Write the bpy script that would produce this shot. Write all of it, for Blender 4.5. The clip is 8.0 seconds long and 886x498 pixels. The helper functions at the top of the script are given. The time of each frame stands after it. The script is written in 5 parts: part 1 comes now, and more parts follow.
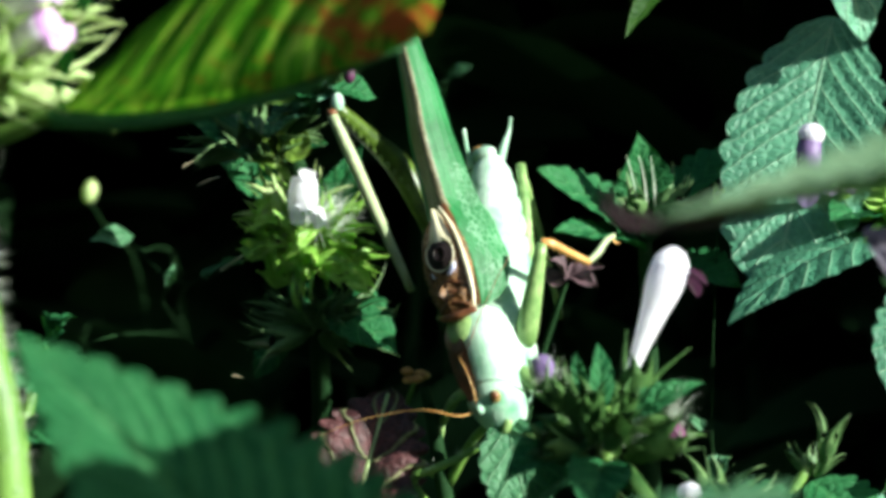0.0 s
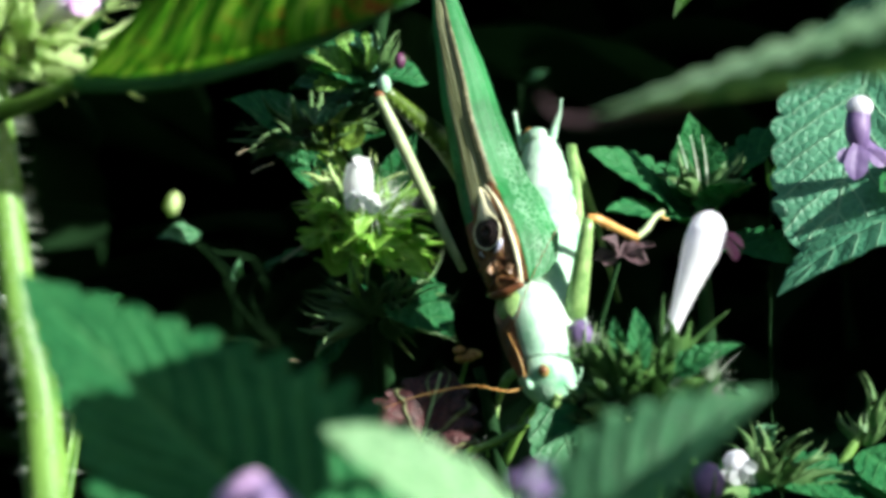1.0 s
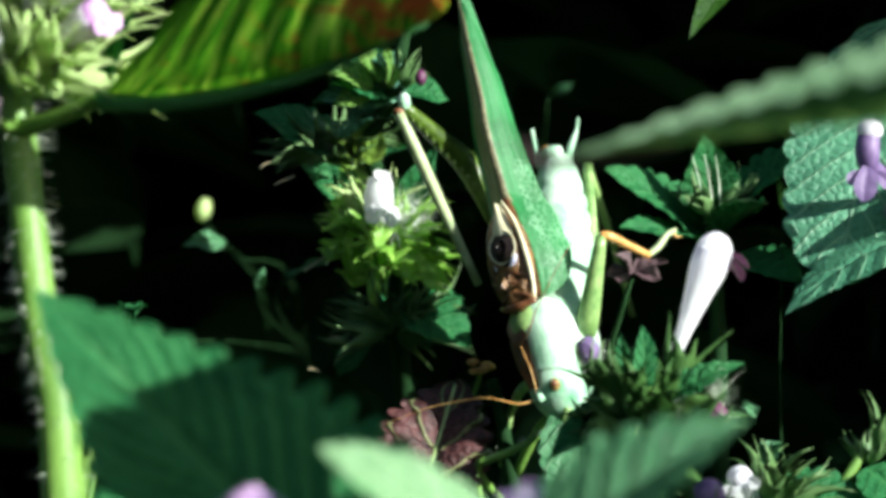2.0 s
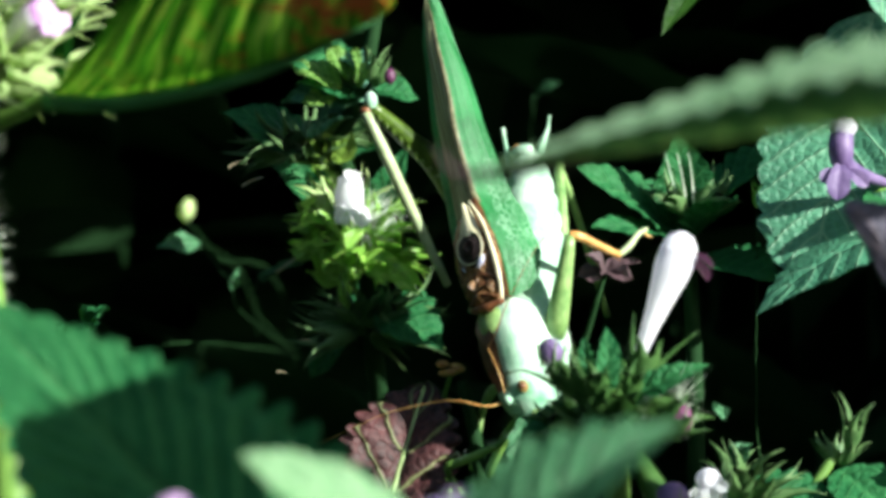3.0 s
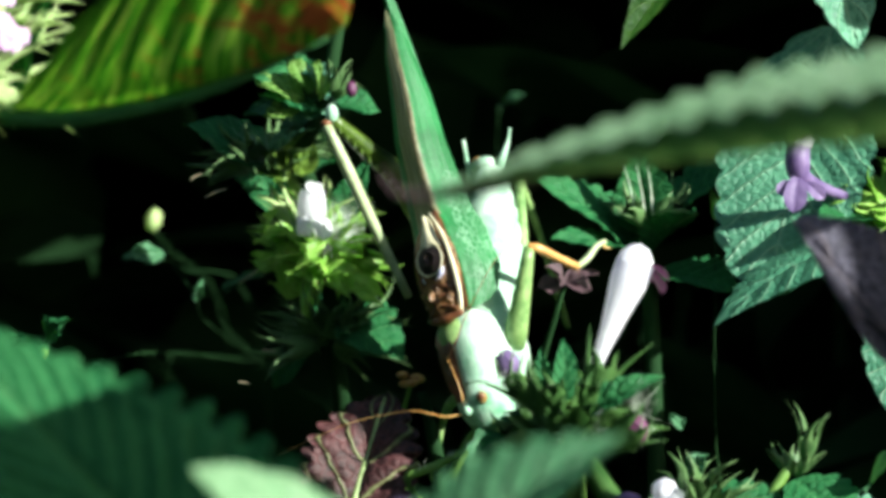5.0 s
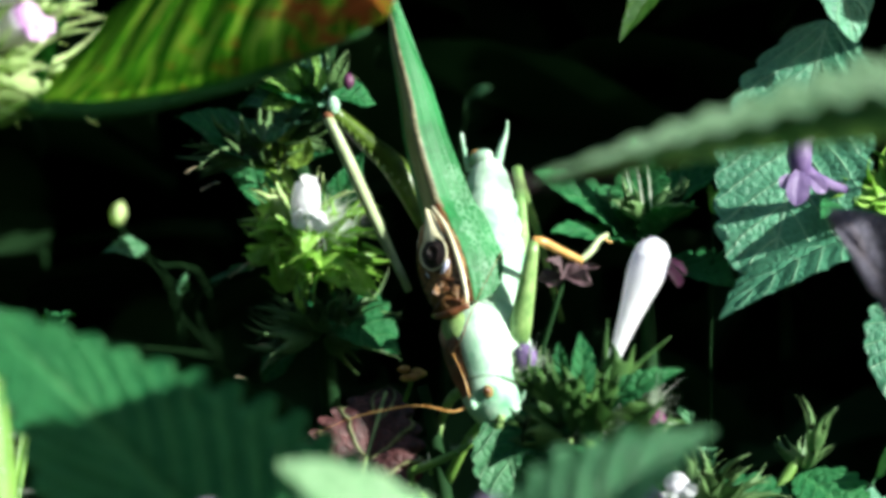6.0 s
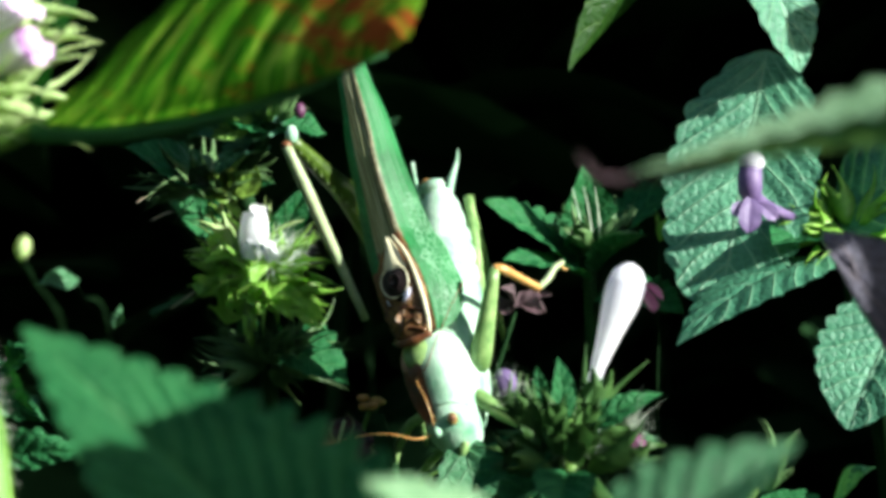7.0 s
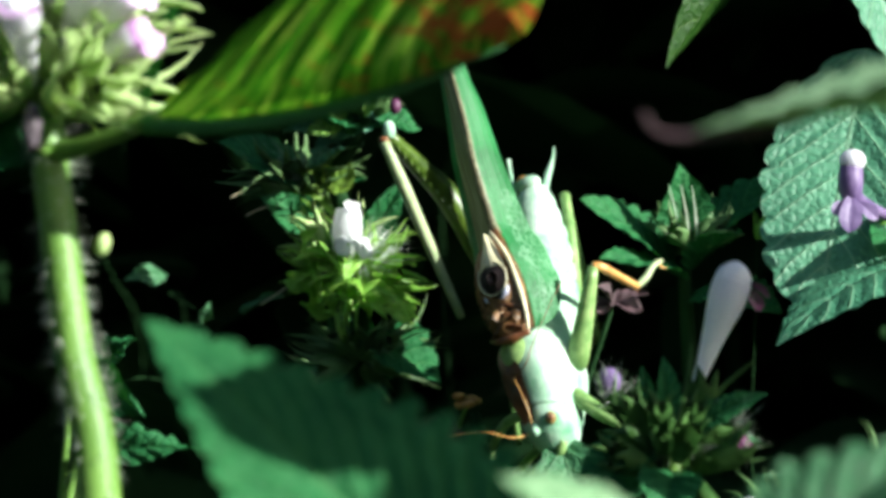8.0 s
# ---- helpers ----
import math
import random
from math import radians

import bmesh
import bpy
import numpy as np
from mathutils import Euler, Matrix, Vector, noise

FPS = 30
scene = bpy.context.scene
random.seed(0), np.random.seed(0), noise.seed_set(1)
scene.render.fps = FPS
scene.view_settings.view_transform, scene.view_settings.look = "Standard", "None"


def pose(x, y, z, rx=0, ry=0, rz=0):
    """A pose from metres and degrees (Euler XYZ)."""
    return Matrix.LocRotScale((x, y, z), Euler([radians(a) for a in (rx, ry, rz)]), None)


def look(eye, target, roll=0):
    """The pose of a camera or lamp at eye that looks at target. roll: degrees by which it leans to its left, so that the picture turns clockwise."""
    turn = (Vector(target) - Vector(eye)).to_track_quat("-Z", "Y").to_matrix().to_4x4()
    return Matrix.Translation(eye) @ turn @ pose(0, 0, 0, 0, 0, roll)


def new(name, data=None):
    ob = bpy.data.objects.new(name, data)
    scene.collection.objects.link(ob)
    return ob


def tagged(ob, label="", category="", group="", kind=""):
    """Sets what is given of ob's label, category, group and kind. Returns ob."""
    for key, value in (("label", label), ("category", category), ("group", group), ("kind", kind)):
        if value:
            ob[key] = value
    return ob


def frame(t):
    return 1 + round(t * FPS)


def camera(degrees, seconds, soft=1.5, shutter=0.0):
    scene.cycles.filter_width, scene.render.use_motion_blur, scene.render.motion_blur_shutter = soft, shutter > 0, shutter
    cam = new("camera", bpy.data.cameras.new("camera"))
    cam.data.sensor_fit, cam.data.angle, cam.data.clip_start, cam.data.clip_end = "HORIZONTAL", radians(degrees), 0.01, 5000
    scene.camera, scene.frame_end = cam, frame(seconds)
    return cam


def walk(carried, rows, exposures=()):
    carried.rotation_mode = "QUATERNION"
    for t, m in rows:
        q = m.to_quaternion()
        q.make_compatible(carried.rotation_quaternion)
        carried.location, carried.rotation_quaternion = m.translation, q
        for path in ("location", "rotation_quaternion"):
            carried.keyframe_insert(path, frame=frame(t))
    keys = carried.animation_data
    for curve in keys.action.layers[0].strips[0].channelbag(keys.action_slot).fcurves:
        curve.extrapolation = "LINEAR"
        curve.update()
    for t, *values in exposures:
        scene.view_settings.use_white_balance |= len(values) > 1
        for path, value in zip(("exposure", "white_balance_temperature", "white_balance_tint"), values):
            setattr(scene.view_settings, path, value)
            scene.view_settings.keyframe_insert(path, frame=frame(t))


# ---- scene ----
# ---- camera ----
cam = camera(20.0, 8.0, soft=4.0, shutter=0.0)
cam.data.dof.use_dof, cam.data.dof.focus_distance, cam.data.dof.aperture_fstop = True, 0.272, 32.0
# seconds, place in millimetres about the insect's perch, yaw, pitch, roll
PATH = [
    (0, -12.94, -270.09, 0.03, -2.82, -0.00, 0.01),
    (0.5, -8.35, -267.10, -3.86, -1.43, 0.45, -0.56),
    (1, -1.68, -272.08, -9.81, 0.71, 1.62, -1.03),
    (1.2, -2.10, -274.59, -9.40, 0.59, 1.58, -0.74),
    (2.3, 4.37, -278.22, -7.88, 2.26, 1.49, -0.26),
    (2.5, 6.04, -276.37, -7.92, 2.42, 1.44, -0.47),
    (3, 8.21, -274.51, -7.65, 2.41, 1.49, -0.36),
    (3.5, 9.41, -274.94, -7.71, 2.25, 1.26, -0.40),
    (4, 13.29, -275.10, -7.09, 2.34, 1.27, -0.37),
    (4.5, 12.66, -276.52, -6.40, 1.80, 1.60, -0.21),
    (4.7, 11.47, -276.68, -6.55, 1.96, 1.59, -0.35),
    (5.8, 5.09, -276.14, -8.02, 0.96, 1.69, -0.73),
    (6, -2.76, -275.10, -7.07, -0.75, 1.48, -0.40),
    (6.5, -17.04, -276.86, -6.60, -5.77, 2.77, -1.04),
    (7, -22.01, -274.82, -8.47, -5.73, 2.40, -0.92),
    (7.5, -24.61, -274.97, -7.11, -5.04, 1.87, -0.79),
    (8, -27.95, -271.81, -8.93, -4.81, 2.48, -0.46),
]
PERCH = 500.0  # height of the perch over the soil, in millimetres


def mm(x, y=None, z=None):
    """Millimetres about the perch to metres in the world."""
    if y is None:
        x, y, z = x
    return Vector((x, y, z + PERCH)) * 0.001


def camera_pose(x, y, z, yaw, pitch, roll):
    p = mm(x, y, z)
    return pose(p.x, p.y, p.z, 90 + pitch, 0, yaw) @ pose(0, 0, 0, 0, 0, roll)


walk(cam, [(r[0], camera_pose(*r[1:])) for r in PATH], exposures=[(0.0, 1.30, 6450, -1), (8.0, 1.30, 6450, -1)])

# ---- light ----
SUN = Vector((0.77, -0.50, 0.385)).normalized()
world = bpy.data.worlds.new("world")
scene.world = world
world.use_nodes = True
wn = world.node_tree
sky = wn.nodes.new("ShaderNodeTexSky")
sky.sky_type = "NISHITA"
sky.sun_disc = False
sky.sun_elevation = math.asin(SUN.z)
sky.sun_rotation = math.atan2(SUN.x, SUN.y)
bg = wn.nodes["Background"]
bg.inputs["Strength"].default_value = 0.08
wn.links.new(sky.outputs[0], bg.inputs["Color"])
sun_data = bpy.data.lights.new("sun", "SUN")
sun_data.energy, sun_data.angle, sun_data.color = 5.0, radians(0.5), (1.0, 0.975, 0.95)
sun = new("sun", sun_data)
sun.matrix_world = look(SUN * 3, (0, 0, 0))


# ---- materials ----
def nodes_of(name):
    m = bpy.data.materials.new(name)
    m.use_nodes = True
    nt = m.node_tree
    return m, nt, nt.nodes["Principled BSDF"], nt.nodes["Material Output"]


def ramp(nt, fac, stops):
    n = nt.nodes.new("ShaderNodeValToRGB")
    els = n.color_ramp.elements
    while len(els) < len(stops):
        els.new(0.5)
    for e, (p, c) in zip(els, stops):
        e.position, e.color = p, (*c, 1)
    nt.links.new(fac, n.inputs[0])
    return n.outputs[0]


def noise_tex(nt, scale, detail=4.0, rough=0.55, stretch=None):
    co = nt.nodes.new("ShaderNodeTexCoord").outputs["Object"]
    if stretch:
        mp = nt.nodes.new("ShaderNodeMapping")
        mp.inputs["Scale"].default_value = stretch
        nt.links.new(co, mp.inputs[0])
        co = mp.outputs[0]
    n = nt.nodes.new("ShaderNodeTexNoise")
    n.inputs["Scale"].default_value = scale
    n.inputs["Detail"].default_value = detail
    n.inputs["Roughness"].default_value = rough
    nt.links.new(co, n.inputs["Vector"])
    return n.outputs["Fac"]


def calc(nt, op, a, b=None, clamp=False):
    n = nt.nodes.new("ShaderNodeMath")
    n.operation, n.use_clamp = op, clamp
    for i, v in enumerate((a, b)):
        if v is None:
            continue
        if isinstance(v, (int, float)):
            n.inputs[i].default_value = v
        else:
            nt.links.new(v, n.inputs[i])
    return n.outputs[0]


def mixed(nt, fac, a, b, mode="MIX"):
    n = nt.nodes.new("ShaderNodeMix")
    n.data_type, n.blend_type = "RGBA", mode
    for sock, v in ((n.inputs[0], fac), (n.inputs[6], a), (n.inputs[7], b)):
        if isinstance(v, tuple):
            sock.default_value = (*v, 1)
        elif isinstance(v, (int, float)):
            sock.default_value = v
        else:
            nt.links.new(v, sock)
    return n.outputs[2]


def bump(nt, height, strength, dist, bsdf):
    n = nt.nodes.new("ShaderNodeBump")
    n.inputs["Strength"].default_value, n.inputs["Distance"].default_value = strength, dist
    nt.links.new(height, n.inputs["Height"])
    nt.links.new(n.outputs[0], bsdf.inputs["Normal"])
    return n.outputs[0]


def leaf_material(name, dark, light, vein, through_col, share, rough=0.5, vein_width=0.08, gloss=0.35, wobble=0.25, net=1000.0):
    """A leaf: mottled blade, paler veins from its UV (vein phase, across), light passing through."""
    m, nt, b, out = nodes_of(name)
    uv = nt.nodes.new("ShaderNodeUVMap")
    sep = nt.nodes.new("ShaderNodeSeparateXYZ")
    nt.links.new(uv.outputs[0], sep.inputs[0])
    wob = noise_tex(nt, 260, 2)
    ph = calc(nt, "ADD", sep.outputs[0], calc(nt, "MULTIPLY", wob, wobble))
    fr = calc(nt, "FRACT", ph)
    d = calc(nt, "ABSOLUTE", calc(nt, "SUBTRACT", fr, 0.5))
    side = calc(nt, "MULTIPLY", calc(nt, "SUBTRACT", d, 0.5 - vein_width), 1 / vein_width, True)
    mid = calc(nt, "SUBTRACT", 1.0, calc(nt, "MULTIPLY", calc(nt, "ABSOLUTE", sep.outputs[1]), 22.0), True)
    vmask = calc(nt, "MAXIMUM", side, mid)
    big = noise_tex(nt, 120, 3)
    fine = noise_tex(nt, 1600, 5, 0.7)
    vor = nt.nodes.new("ShaderNodeTexVoronoi")
    vor.feature = "DISTANCE_TO_EDGE"
    vor.inputs["Scale"].default_value = net
    nt.links.new(nt.nodes.new("ShaderNodeTexCoord").outputs["Object"], vor.inputs["Vector"])
    cell = calc(nt, "MULTIPLY", vor.outputs["Distance"], 4.0, True)
    tone = calc(nt, "ADD", calc(nt, "MULTIPLY", big, 0.50), calc(nt, "MULTIPLY", fine, 0.42))
    tone = calc(nt, "ADD", tone, calc(nt, "MULTIPLY", calc(nt, "SUBTRACT", 1.0, cell), 0.08))
    col = ramp(nt, tone, [(0.36, dark), (0.64, light)])
    col = mixed(nt, calc(nt, "MULTIPLY", vmask, 0.65), col, vein)
    nt.links.new(col, b.inputs["Base Color"])
    b.inputs["Roughness"].default_value = rough
    b.inputs["Specular IOR Level"].default_value = gloss
    nrm = bump(nt, calc(nt, "ADD", calc(nt, "MULTIPLY", fine, 0.5), calc(nt, "SUBTRACT", calc(nt, "MULTIPLY", cell, 0.45), calc(nt, "MULTIPLY", vmask, 0.7))), 0.6, 0.0004, b)
    tr = nt.nodes.new("ShaderNodeBsdfTranslucent")
    nt.links.new(mixed(nt, 1.0, col, through_col, "MULTIPLY"), tr.inputs[0])
    nt.links.new(nrm, tr.inputs["Normal"])
    mx = nt.nodes.new("ShaderNodeMixShader")
    mx.inputs[0].default_value = share
    nt.links.new(b.outputs[0], mx.inputs[1])
    nt.links.new(tr.outputs[0], mx.inputs[2])
    nt.links.new(mx.outputs[0], out.inputs[0])
    return m


def plain(name, dark, light, rough=0.5, scale=500, share=0.0, metal=0.0, relief=0.3, gloss=0.5, stretch=None):
    """A mottled surface; share lets some light through."""
    m, nt, b, out = nodes_of(name)
    f = noise_tex(nt, scale, 5, 0.6, stretch)
    f2 = noise_tex(nt, scale * 0.22, 2)
    tone = calc(nt, "ADD", calc(nt, "MULTIPLY", f, 0.6), calc(nt, "MULTIPLY", f2, 0.4))
    col = ramp(nt, tone, [(0.35, dark), (0.65, light)])
    nt.links.new(col, b.inputs["Base Color"])
    b.inputs["Roughness"].default_value = rough
    b.inputs["Metallic"].default_value = metal
    b.inputs["Specular IOR Level"].default_value = gloss
    bump(nt, f, relief, 0.0003, b)
    if share:
        tr = nt.nodes.new("ShaderNodeBsdfTranslucent")
        nt.links.new(col, tr.inputs[0])
        mx = nt.nodes.new("ShaderNodeMixShader")
        mx.inputs[0].default_value = share
        nt.links.new(b.outputs[0], mx.inputs[1])
        nt.links.new(tr.outputs[0], mx.inputs[2])
        nt.links.new(mx.outputs[0], out.inputs[0])
    return m


M_LEAF = leaf_material("leaf_green", (0.008, 0.078, 0.024), (0.038, 0.170, 0.056), (0.085, 0.245, 0.088), (0.9, 1.0, 0.35), 0.20, 0.55, gloss=0.15)
M_LEAF_PALE = leaf_material("leaf_pale", (0.030, 0.125, 0.050), (0.090, 0.240, 0.110), (0.160, 0.320, 0.150), (0.9, 1.0, 0.4), 0.22, 0.5)
M_LEAF_COOL = leaf_material("leaf_cool", (0.025, 0.12, 0.065), (0.10, 0.30, 0.17), (0.28, 0.48, 0.30), (0.8, 1.0, 0.4), 0.14, 0.5, gloss=0.5)
M_LEAF_DRY = leaf_material("leaf_dry", (0.006, 0.003, 0.003), (0.11, 0.038, 0.038), (0.28, 0.36, 0.14), (1.0, 0.7, 0.5), 0.08, 0.55, vein_width=0.09, wobble=0.7, net=700.0)
M_LEAF_BRIGHT = leaf_material("leaf_bright", (0.12, 0.30, 0.11), (0.36, 0.56, 0.32), (0.40, 0.56, 0.34), (0.9, 1.0, 0.4), 0.30, 0.45, gloss=0.5)
M_WITHERED_PINK = plain("withered_pink", (0.025, 0.012, 0.014), (0.10, 0.05, 0.06), 0.7, 700)
M_LEAF_DROOPING = leaf_material("leaf_drooping", (0.09, 0.22, 0.09), (0.32, 0.47, 0.29), (0.38, 0.50, 0.33), (0.9, 1.0, 0.4), 0.28, 0.5)
M_LEAF_DARK = leaf_material("leaf_withered", (0.005, 0.004, 0.010), (0.10, 0.09, 0.13), (0.12, 0.09, 0.10), (0.7, 0.6, 0.7), 0.05, 0.7)
M_LEAF_LIME = leaf_material("leaf_lime", (0.012, 0.055, 0.007), (0.036, 0.11, 0.012), (0.10, 0.20, 0.03), (1.0, 1.0, 0.25), 0.45, 0.5)
M_LEAF_YOUNG = leaf_material("leaf_young", (0.08, 0.22, 0.04), (0.24, 0.42, 0.09), (0.42, 0.58, 0.20), (1.0, 1.0, 0.3), 0.4, 0.5)
# Leaf green dimmed so that the shade of the growth is in its colour.
M_FOLIAGE_DIMMED = plain("foliage_dimmed", (0.005, 0.022, 0.006), (0.020, 0.060, 0.018), 0.8, 60, share=0.05, gloss=0.12)
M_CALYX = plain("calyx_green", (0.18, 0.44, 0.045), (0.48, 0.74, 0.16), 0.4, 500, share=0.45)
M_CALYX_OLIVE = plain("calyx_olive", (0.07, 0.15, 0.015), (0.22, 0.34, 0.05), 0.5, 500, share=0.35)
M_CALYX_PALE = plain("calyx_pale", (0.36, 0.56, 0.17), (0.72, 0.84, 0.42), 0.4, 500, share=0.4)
# Two shaded copies of the calyx green: shade is put into the colour.
M_CALYX_SHADED = plain("calyx_shaded", (0.055, 0.14, 0.04), (0.18, 0.30, 0.11), 0.5, 500, share=0.3)
M_CALYX_DEEP_SHADE = plain("calyx_deep_shade", (0.020, 0.070, 0.014), (0.085, 0.18, 0.045), 0.55, 450, share=0.3, gloss=0.25)
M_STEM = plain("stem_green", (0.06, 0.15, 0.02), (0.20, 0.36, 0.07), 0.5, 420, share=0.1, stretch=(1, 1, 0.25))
M_HAIR = plain("plant_hair", (0.5, 0.6, 0.45), (0.8, 0.85, 0.75), 0.3, 900, share=0.4)
M_WHITE = plain("corolla_white", (0.84, 0.82, 0.90), (0.96, 0.95, 0.97), 0.6, 420, share=0.5, relief=0.9)
M_VIOLET = plain("corolla_violet", (0.12, 0.07, 0.21), (0.36, 0.25, 0.46), 0.5, 300, share=0.3)
M_PINK = plain("corolla_pink", (0.55, 0.25, 0.60), (0.85, 0.60, 0.88), 0.5, 300, share=0.3)
M_PURPLE = plain("corolla_purple", (0.05, 0.012, 0.04), (0.17, 0.045, 0.12), 0.5, 300, share=0.2)
M_STRAW = plain("dry_straw", (0.30, 0.24, 0.14), (0.62, 0.55, 0.38), 0.5, 600)
M_RUSTY = plain("withered_flower", (0.20, 0.07, 0.015), (0.60, 0.36, 0.10), 0.5, 500)
M_SOIL = plain("soil", (0.012, 0.010, 0.006), (0.034, 0.048, 0.018), 0.9, 40)
M_BODY_PALE = plain("insect_pale", (0.16, 0.40, 0.23), (0.66, 0.80, 0.66), 0.45, 380, share=0.12, gloss=0.3, relief=0.5)
M_LEG = plain("insect_leg", (0.11, 0.23, 0.06), (0.32, 0.46, 0.17), 0.35, 900, share=0.1)
# Olive leg colour, darkened because shade on the raised thigh is painted in.
M_LEG_SHADED = plain("insect_leg_shaded", (0.025, 0.05, 0.006), (0.12, 0.20, 0.02), 0.4, 500, share=0.1)
M_LEG_PALE = plain("insect_shin", (0.26, 0.34, 0.17), (0.46, 0.52, 0.30), 0.35, 900, share=0.1)
M_ORANGE = plain("insect_orange", (0.42, 0.18, 0.04), (0.70, 0.44, 0.16), 0.35, 900)
M_BROWN = plain("insect_brown", (0.07, 0.022, 0.010), (0.26, 0.10, 0.04), 0.28, 700)
M_RIDGE = plain("wing_ridge", (0.07, 0.06, 0.03), (0.24, 0.22, 0.12), 0.4, 1500, relief=0.6)
M_FIELD = plain("back_stripe", (0.014, 0.005, 0.003), (0.15, 0.045, 0.018), 0.35, 900, relief=0.6)
M_MIRROR = plain("wing_mirror", (0.010, 0.007, 0.008), (0.035, 0.024, 0.022), 0.32, 900, relief=0.8, gloss=0.2)
M_CREAM = plain("wing_cream", (0.52, 0.46, 0.28), (0.80, 0.74, 0.52), 0.3, 600)
# Bluish white for the glints painted beside the drum.
M_GLINT = plain("wing_glint", (0.30, 0.30, 0.42), (0.75, 0.74, 0.88), 0.12, 1500, relief=0.8)
M_AMBER = plain("wing_amber", (0.02, 0.007, 0.004), (0.32, 0.16, 0.06), 0.25, 2600, relief=1.0)
M_ROSY = plain("insect_rosy", (0.20, 0.11, 0.07), (0.42, 0.27, 0.19), 0.45, 900)
M_EYE = plain("insect_eye", (0.10, 0.06, 0.02), (0.32, 0.22, 0.08), 0.12, 900)


def wing_material(name="wing_green", net=2300, veins=(0.09, 0.34, 0.14), amount=0.42, flecks=0.10):
    """Leathery green wing: small cells between raised veins."""
    m, nt, b, out = nodes_of(name)
    co = nt.nodes.new("ShaderNodeTexCoord").outputs["Object"]
    vor = nt.nodes.new("ShaderNodeTexVoronoi")
    vor.feature = "DISTANCE_TO_EDGE"
    vor.inputs["Scale"].default_value = net
    nt.links.new(co, vor.inputs["Vector"])
    cell = calc(nt, "MULTIPLY", vor.outputs["Distance"], 5.0, True)
    big = noise_tex(nt, 180, 3)
    col = ramp(nt, big, [(0.35, (0.007, 0.085, 0.018)), (0.65, (0.018, 0.160, 0.040))])
    patch = ramp(nt, noise_tex(nt, 420, 3), [(0.35, (0.25, 0.25, 0.25)), (0.65, (1, 1, 1))])
    amt = calc(nt, "MULTIPLY", calc(nt, "MULTIPLY", calc(nt, "SUBTRACT", 1.0, cell), amount), patch)
    col = mixed(nt, amt, col, veins)
    fleck = ramp(nt, noise_tex(nt, 2800, 2), [(0.70, (0, 0, 0)), (0.76, (1, 1, 1))])
    col = mixed(nt, calc(nt, "MULTIPLY", fleck, flecks), col, (0.45, 0.62, 0.45))
    nt.links.new(col, b.inputs["Base Color"])
    b.inputs["Roughness"].default_value = 0.5
    b.inputs["Specular IOR Level"].default_value = 0.3
    nrm = bump(nt, cell, 0.18, 0.0002, b)
    tr = nt.nodes.new("ShaderNodeBsdfTranslucent")
    nt.links.new(col, tr.inputs[0])
    mx = nt.nodes.new("ShaderNodeMixShader")
    mx.inputs[0].default_value = 0.15
    nt.links.new(b.outputs[0], mx.inputs[1])
    nt.links.new(tr.outputs[0], mx.inputs[2])
    nt.links.new(mx.outputs[0], out.inputs[0])
    return m


def streak_material(name, stops, across, along, rough=0.45, share=0.15, blotch=None, relief=0.5):
    """Streaks that run lengthwise by the UV: u across them, v along them."""
    m, nt, b, out = nodes_of(name)
    uv = nt.nodes.new("ShaderNodeUVMap")
    cols = []
    for k in (1.0, 2.7):
        mp = nt.nodes.new("ShaderNodeMapping")
        mp.inputs["Scale"].default_value = (across * k, along * k, 1)
        nt.links.new(uv.outputs[0], mp.inputs[0])
        n = nt.nodes.new("ShaderNodeTexNoise")
        n.inputs["Scale"].default_value = 1.0
        n.inputs["Detail"].default_value = 3.0
        nt.links.new(mp.outputs[0], n.inputs["Vector"])
        cols.append(n.outputs["Fac"])
    tone = calc(nt, "ADD", calc(nt, "MULTIPLY", cols[0], 0.6), calc(nt, "MULTIPLY", cols[1], 0.4))
    col = ramp(nt, tone, stops)
    if blotch:
        sep = nt.nodes.new("ShaderNodeSeparateXYZ")
        nt.links.new(uv.outputs[0], sep.inputs[0])
        spot = calc(nt, "ADD", noise_tex(nt, 420, 4, 0.7), calc(nt, "MULTIPLY", noise_tex(nt, 70, 2), 0.7))
        spot = calc(nt, "ADD", spot, calc(nt, "MULTIPLY", sep.outputs[0], 0.045))
        col = mixed(nt, calc(nt, "MULTIPLY", calc(nt, "SUBTRACT", spot, 1.06), 7.0, True), col, blotch)
    nt.links.new(col, b.inputs["Base Color"])
    b.inputs["Roughness"].default_value = rough
    b.inputs["Specular IOR Level"].default_value = 0.3
    nrm = bump(nt, tone, relief, 0.0004, b)
    tr = nt.nodes.new("ShaderNodeBsdfTranslucent")
    nt.links.new(col, tr.inputs[0])
    nt.links.new(nrm, tr.inputs["Normal"])
    mx = nt.nodes.new("ShaderNodeMixShader")
    mx.inputs[0].default_value = share
    nt.links.new(b.outputs[0], mx.inputs[1])
    nt.links.new(tr.outputs[0], mx.inputs[2])
    nt.links.new(mx.outputs[0], out.inputs[0])
    return m


M_WING_NET = wing_material("wing_net", 1700, (0.30, 0.52, 0.34), 0.62, 0.1)
M_LEAF_RUST = streak_material("leaf_rust", [(0.38, (0.010, 0.075, 0.004)), (0.47, (0.06, 0.25, 0.010)), (0.54, (0.19, 0.44, 0.025)), (0.64, (0.52, 0.68, 0.09))], 4.2, 2.2, 0.5, 0.72, (0.40, 0.09, 0.02), 1.0)
M_DORSAL = streak_material("wing_back", [(0.36, (0.06, 0.055, 0.020)), (0.50, (0.19, 0.20, 0.09)), (0.62, (0.40, 0.40, 0.24))], 4.2, 0.08)
M_WING = wing_material()


